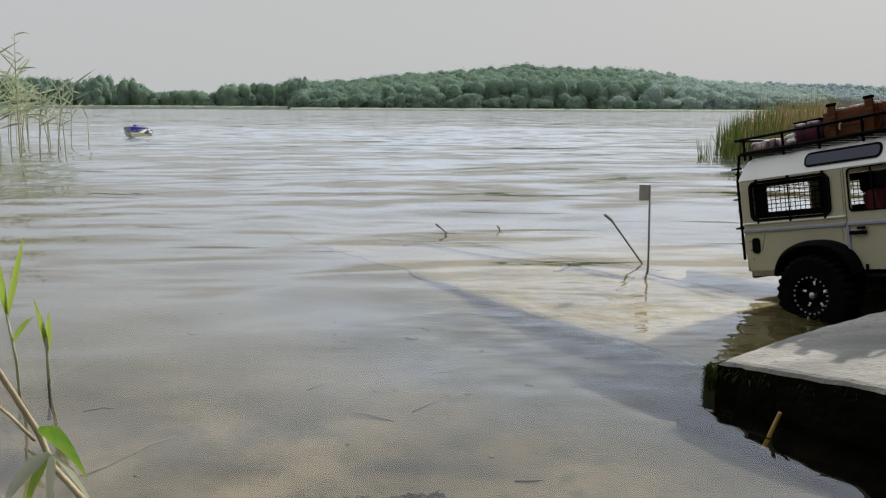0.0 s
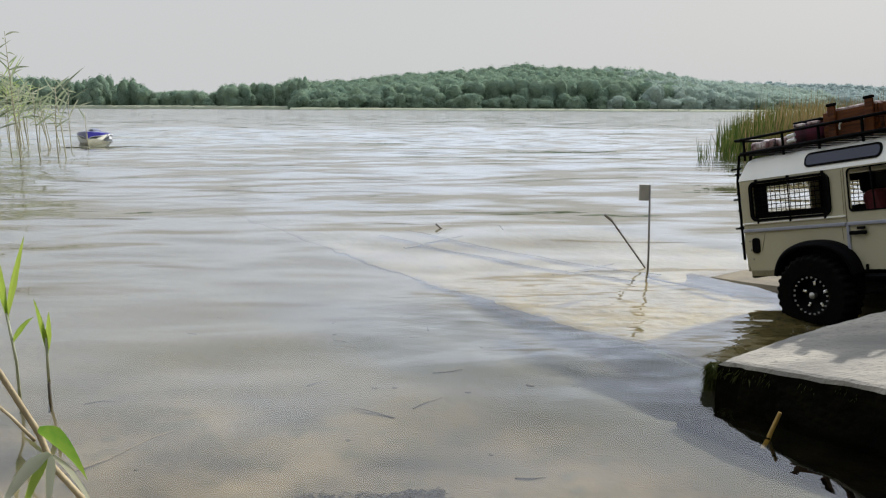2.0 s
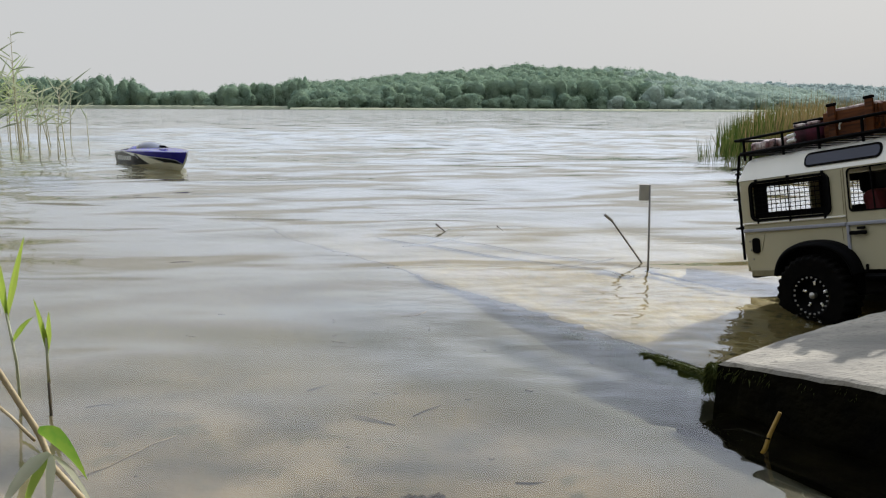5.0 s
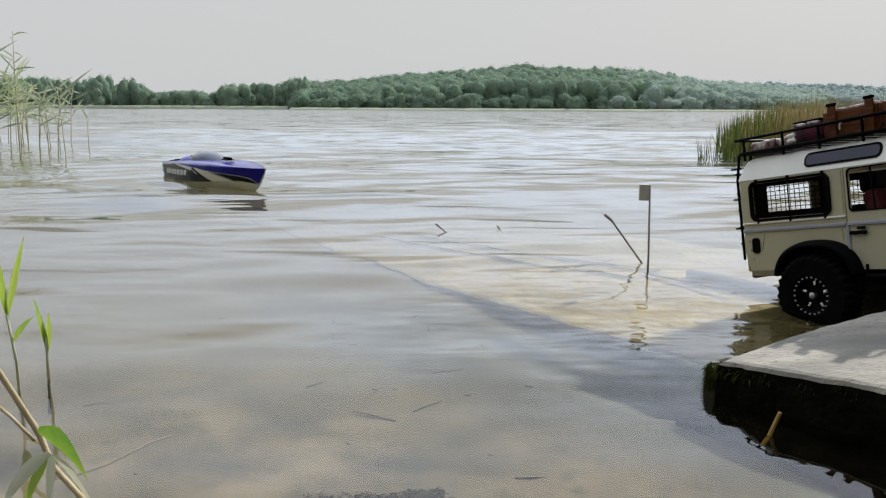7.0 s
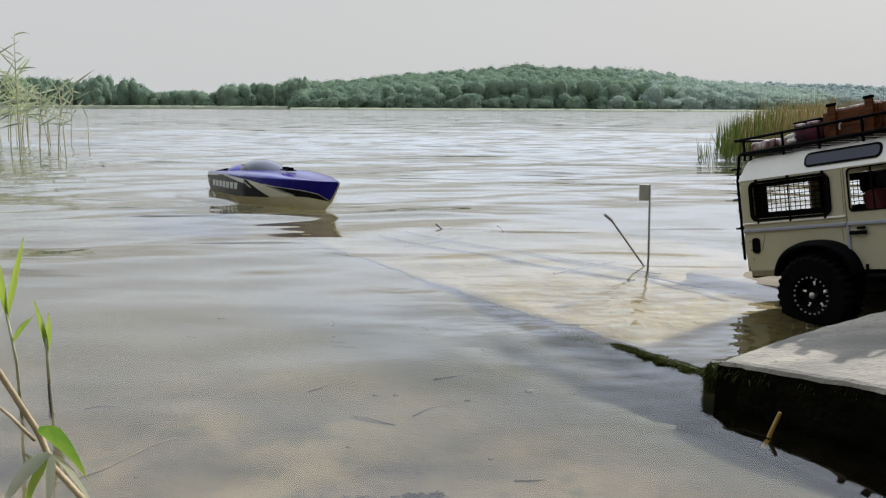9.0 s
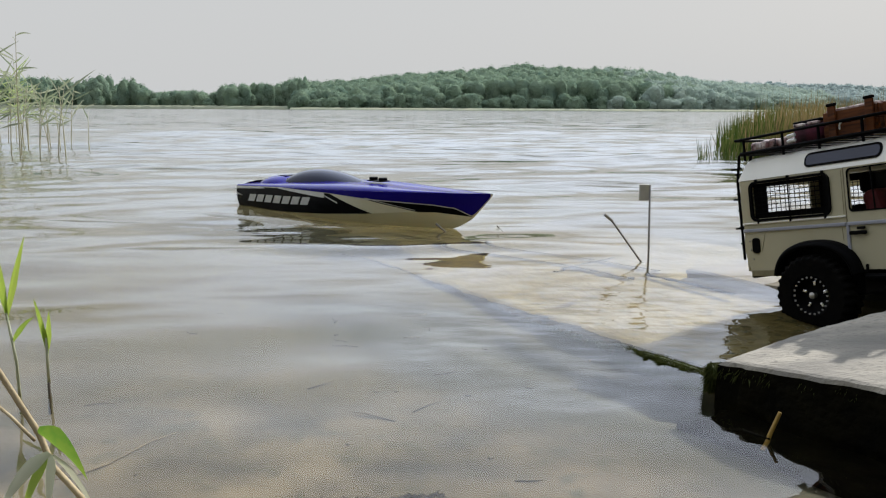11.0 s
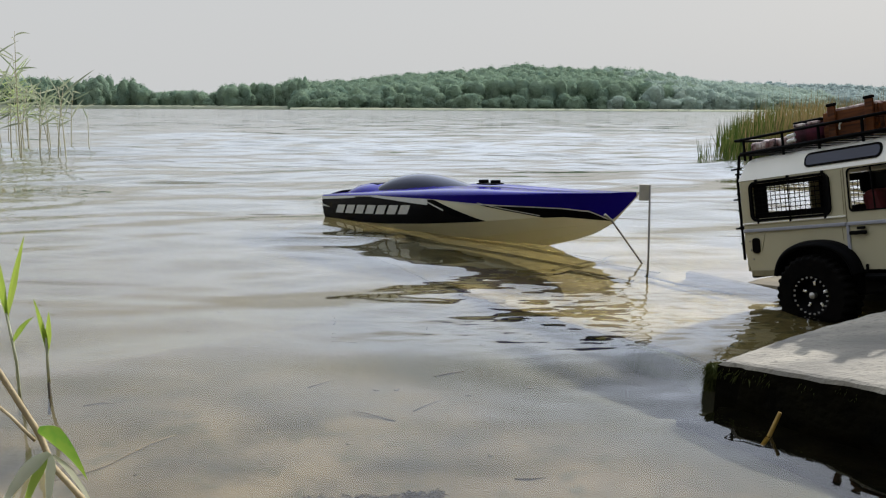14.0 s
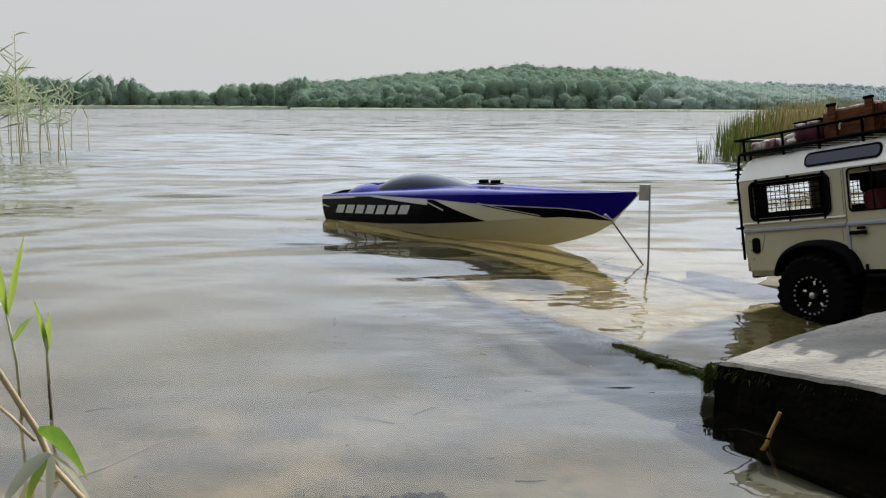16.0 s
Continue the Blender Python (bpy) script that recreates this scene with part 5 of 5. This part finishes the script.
def driver():
    """A plain doll at the wheel."""
    bm = bmesh.new()
    r = bmesh.ops.create_uvsphere(bm, u_segments=14, v_segments=10, radius=0.0105, matrix=Matrix.Translation((0.108, -0.045, 0.208)))
    tube(bm, [(0.098, -0.045, 0.118), (0.100, -0.045, 0.160), (0.104, -0.045, 0.186), (0.108, -0.045, 0.198)], [0.020, 0.021, 0.017, 0.006], 12)
    tube(bm, [(0.106, -0.066, 0.182), (0.124, -0.070, 0.166), (0.146, -0.058, 0.176)], [0.007, 0.006, 0.005], 8)
    d = obj("doll", bm, M_RED, smooth=True)
    d.matrix_basis = TM
    tagged(d, "small dark red doll sitting in the model truck", "doll")


driver()


# ---- drowned boat trailer ----
def trailer():
    e = tagged(new("boat_trailer"), "drowned model boat trailer with grey guide rods above water", "trailer")
    e.matrix_basis = pose(0.398, 1.535, 0)
    bm = bmesh.new()
    tube(bm, [(0.0035, 0, -0.075), (0.003, 0, 0.02), (-0.0005, 0, 0.160)], 0.0021, 8)
    part("winch_post", bm, M_GREYPAINT, e, "thin grey upright rod", smooth=True)
    bm = bmesh.new()
    box(bm, (-0.0115, 0, 0.1450), (0.019, 0.006, 0.031), 0.0012)
    part("bow_stop", bm, M_PLATE, e, "dull grey bow stop plate")
    bm = bmesh.new()
    tube(bm, [(0.0120, 0.0340, -0.017), (-0.0074, 0.0200, 0.0071), (-0.0784, -0.0300, 0.0949)], 0.0018, 8)
    tube(bm, [(-0.0770, -0.0295, 0.0935), (-0.0927, -0.0350, 0.1063)], 0.0028, 8)
    part("guide_rod", bm, M_GREYPAINT, e, "slanting grey guide rod")
    # rear guides, near and far side
    for x, y, n in ((-0.390, 0.440, 1), (-0.253, 0.505, 2)):
        bm = bmesh.new()
        if n == 1:
            tube(bm, [(x - 0.022, y - 0.01, -0.06), (x, y, -0.002), (x - 0.026, y + 0.01, 0.018)], 0.0030, 8)
        else:
            tube(bm, [(x + 0.01, y, -0.06), (x, y, -0.001), (x - 0.006, y, 0.006)], 0.0022, 8)
        part("rear_guide", bm, M_STEEL if n == 2 else M_GREYPAINT, e)
    d = Vector((-0.677, 0.736, 0))
    for o, ln in ((0.045, 0.78), (-0.045, 0.78)):
        w = Vector((0.736, 0.677, 0)) * o
        bm = bmesh.new()
        tube(bm, [w + Vector((0, 0, -0.074)), w + d * ln + Vector((0, 0, -0.165))], 0.0055, 8)
        part("bunk", bm, M_WETC, e, "algae-coated carpet bunk")
    for t, z in ((0.15, -0.094), (0.62, -0.148)):
        bm = bmesh.new()
        tube(bm, [d * t + Vector((0.736, 0.677, 0)) * 0.10 + Vector((0, 0, z)), d * t - Vector((0.736, 0.677, 0)) * 0.10 + Vector((0, 0, z))], 0.0045, 8)
        part("cross_bar", bm, M_WETC, e)
    bm = bmesh.new()
    tube(bm, [(0.0, 0, -0.070), (0.05, -0.10, -0.050), (0.10, -0.20, -0.030)], 0.0055, 8)
    part("drawbar", bm, M_BLACK, e)
    return e


trailer()


# ---- wake: low ridges of water that follow the boat ----
def wake():
    def height(x, y):
        back = np.clip(0.75 - x, 0, 9)
        arm = np.abs(y) - 0.08 - 0.30 * back
        ridge_ = np.exp(-(arm / 0.10) ** 2) * np.cos(arm * 26) * np.clip(back * 3, 0, 1) * np.exp(-back * 0.55)
        wash = 0.6 * np.exp(-(y / 0.13) ** 2) * np.sin(x * 30) * np.clip(-x * 4, 0, 1) * np.exp(x * 1.1)
        edge = np.clip((x + 2.4) / 0.4, 0, 1)
        return (0.016 * ridge_ + 0.010 * wash) * edge - 0.0065

    w = sheet("wake", np.linspace(-2.4, 0.9, 150), np.linspace(-1.1, 1.1, 110), height, M_WATER)
    w.visible_shadow = False
    return tagged(w, "low rippled wake behind the model boat", "water", kind="structure")


WAKE = wake()


# ---- small things in and on the bed ----
def bed_z(x, y):
    return float(bed_height(np.array([[x]]), np.array([[y]]))[0, 0])


def clutter():
    e = tagged(new("peg"), "wet yellow-brown wooden peg sticking out of the water", "peg")
    bm = bmesh.new()
    tube(bm, [(0.298, 0.700, -0.02), (0.3035, 0.7005, 0.004), (0.3125, 0.702, 0.026)], [0.0022, 0.0021, 0.0018], 8)
    part("stake", bm, M_PEG, e)
    bm = bmesh.new()
    tube(bm, [(0.272, 0.735, -0.006), (0.284, 0.722, 0.001), (0.296, 0.708, 0.001), (0.303, 0.698, 0.0015)], 0.0011, 6)
    t = obj("root", bm, M_WETSHADE, smooth=True)
    tagged(t, "thin dark root floating at the slab's foot", "root")
    r = random.Random(17)
    for i in range(15):
        x, y = r.uniform(-0.40, 0.30), r.uniform(0.57, 1.25)
        if x > 0.25 and y > 0.66:
            continue
        z = bed_z(x, y)
        a, ln = r.uniform(0, math.pi), r.uniform(0.012, 0.055)
        bm = bmesh.new()
        m = Vector((math.cos(a), math.sin(a), 0)) * ln
        tube(bm, [Vector((x, y, z + 0.001)), Vector((x, y, z + 0.003)) + m * 0.5 + Vector((r.gauss(0, 0.003), r.gauss(0, 0.003), 0)), Vector((x, y, z + 0.001)) + m], [0.0012, 0.0016, 0.0008], 6)
        tagged(obj("twig", bm, M_TWIG, smooth=True), "thin brown twig lying on the lake bed", "twig", "twigs on the lake bed")
    for i in range(14):
        x, y = r.uniform(-0.42, 0.20), r.uniform(0.55, 1.2)
        bm = bmesh.new()
        bmesh.ops.create_icosphere(bm, subdivisions=2, radius=1)
        sx = r.uniform(0.0018, 0.005)
        for v in bm.verts:
            v.co = Vector((v.co.x * 1.3, v.co.y, v.co.z * 0.6)) * sx * (1 + 0.25 * noise.noise(v.co * 1.5 + Vector((i, 0, 0))))
        o = obj("pebble", bm, M_STONE, smooth=True)
        o.matrix_basis = pose(x, y, bed_z(x, y) + sx * 0.3, 0, 0, r.uniform(0, 360))
        tagged(o, "small pebble on the lake bed", "pebble", "pebbles on the lake bed")
    # long pale stalk under the surface
    bm = bmesh.new()
    p = [(-0.333, 0.632), (-0.318, 0.640), (-0.298, 0.666), (-0.286, 0.700), (-0.278, 0.722), (-0.262, 0.745)]
    tube(bm, [(x, y, bed_z(x, y) + 0.003) for x, y in p], [0.0006, 0.0009, 0.0012, 0.0014, 0.0011, 0.0007], 6)
    tagged(obj("sunken_stalk", bm, M_SUNK, smooth=True), "pale reed stalk lying under water", "stalk")
    # weed patches: low mounds with a ragged outline
    for cx, cy, sc in ((-0.085, 0.585, 0.046), (-0.02, 0.600, 0.03)):
        bm = bmesh.new()
        for q in range(900):
            a, k = r.uniform(0, 6.28), math.sqrt(r.random())
            rr = sc * k * (1 + 0.55 * noise.noise(Vector((math.cos(a) * 1.7, math.sin(a) * 1.7, cx * 50))))
            x, y = cx + rr * math.cos(a), cy + rr * 0.7 * math.sin(a)
            p = Vector((x, y, bed_z(x, y) - 0.001))
            blade(bm, p, p + Vector((r.gauss(0, 0.004), r.gauss(0, 0.003), r.uniform(0.0012, 0.0024))), r.uniform(0.0015, 0.0035), 0.001, n=2)
        tagged(obj("weed", bm, M_WEED, smooth=True), "low patch of olive water weed on the lake bed", "weed", "weed patches")


clutter()


# ---- what moves ----
def motions():
    # boat: seconds, place of the stern, heading, bow-up
    rows = [(0.0, -3.25, 8.67, -76, 1.0), (0.5, -3.17, 8.15, -76, 1.0), (1.0, -3.09, 7.67, -77, 1.0), (1.5, -3.05, 7.30, -76, 1.0), (2.0, -2.98, 6.95, -72, 0.8),
            (2.4, -2.90, 6.60, -66, 0.5), (2.7, -2.78, 6.28, -60, 0.3), (3.0, -2.66, 5.95, -55.5, 0.1), (3.3, -2.501, 5.592, -52.2, 0.0), (3.6, -2.337, 5.318, -52.0, 0.0),
            (4.0, -2.09, 4.97, -54.5, 0.1), (4.2, -1.977, 4.846, -55.4, -0.1), (5.2, -1.60, 4.25, -55.8, -0.3), (6.3, -1.273, 3.724, -55.8, -0.45), (6.5, -1.222, 3.655, -55.9, -0.6),
            (7.0, -1.106, 3.500, -56.6, -0.75), (7.5, -1.020, 3.390, -57.0, -0.6), (8.0, -0.930, 3.270, -57.5, -0.5), (8.5, -0.848, 3.140, -57.8, -0.75), (9.0, -0.750, 2.950, -58.8, -0.35),
            (9.2, -0.700, 2.860, -59.5, 0.0), (10.2, -0.585, 2.600, -53.0, 0.0), (11.3, -0.517, 2.432, -40.8, -0.08), (11.5, -0.502, 2.410, -39.5, 0.0), (12.0, -0.475, 2.397, -37.9, -0.3),
            (12.5, -0.442, 2.398, -42.8, -0.7), (13.0, -0.361, 2.334, -46.8, 0.06), (13.3, -0.290, 2.262, -48.0, 0.9), (13.5, -0.251, 2.226, -48.2, 1.4), (13.8, -0.234, 2.183, -47.5, 2.3),
            (14.0, -0.232, 2.183, -47.38, 2.41), (16.0, -0.232, 2.183, -47.38, 2.43)]
    rows = [(t, x * LONG, y * LONG, h, p) for t, x, y, h, p in rows]
    walk(BOAT, [(t, pose(x, y, DRAUGHT, 0, 0, h) @ pose(0, 0, 0, 0, -p, 0)) for t, x, y, h, p in rows])
    # the wake follows and settles as the boat slows down
    sink = lambda t: float(np.interp(t, [0, 4, 7, 9, 11, 13, 13.6, 14.6, 16], [0.0, 0.0, -0.002, -0.004, -0.005, -0.005, -0.007, -0.016, -0.020]))
    walk(WAKE, [(t, pose(x, y, sink(t), 0, 0, h)) for t, x, y, h, p in rows])
    # water drifts at an even pace
    walk(water, [(t, Matrix.Translation(DRIFT * (t - 8))) for t in (0, 4, 8, 12, 16)])
    # reeds sway in the wind
    sway = [(0, 0.1), (0.7, -0.35), (1.5, -1.0), (2.2, -0.8), (3.0, -0.1), (3.5, 0.15), (4.2, -0.1), (5.3, -0.4), (6.5, -0.3), (7.0, -0.1), (8.0, -0.2), (9.0, 0.1),
            (10.2, -0.1), (11.3, 0.15), (12.5, 0.3), (13.5, 0.0), (14.5, 0.05), (16, 0.05)]
    for i, r in enumerate(REEDS):
        base = r.matrix_basis.copy()
        k = 5.5 + 2.0 * math.sin(i * 2.4)
        walk(r, [(t, base @ pose(0, 0, 0, 0, k * s + 0.5 * math.sin(t * 2.1 + i), 0)) for t, s in sway])


motions()
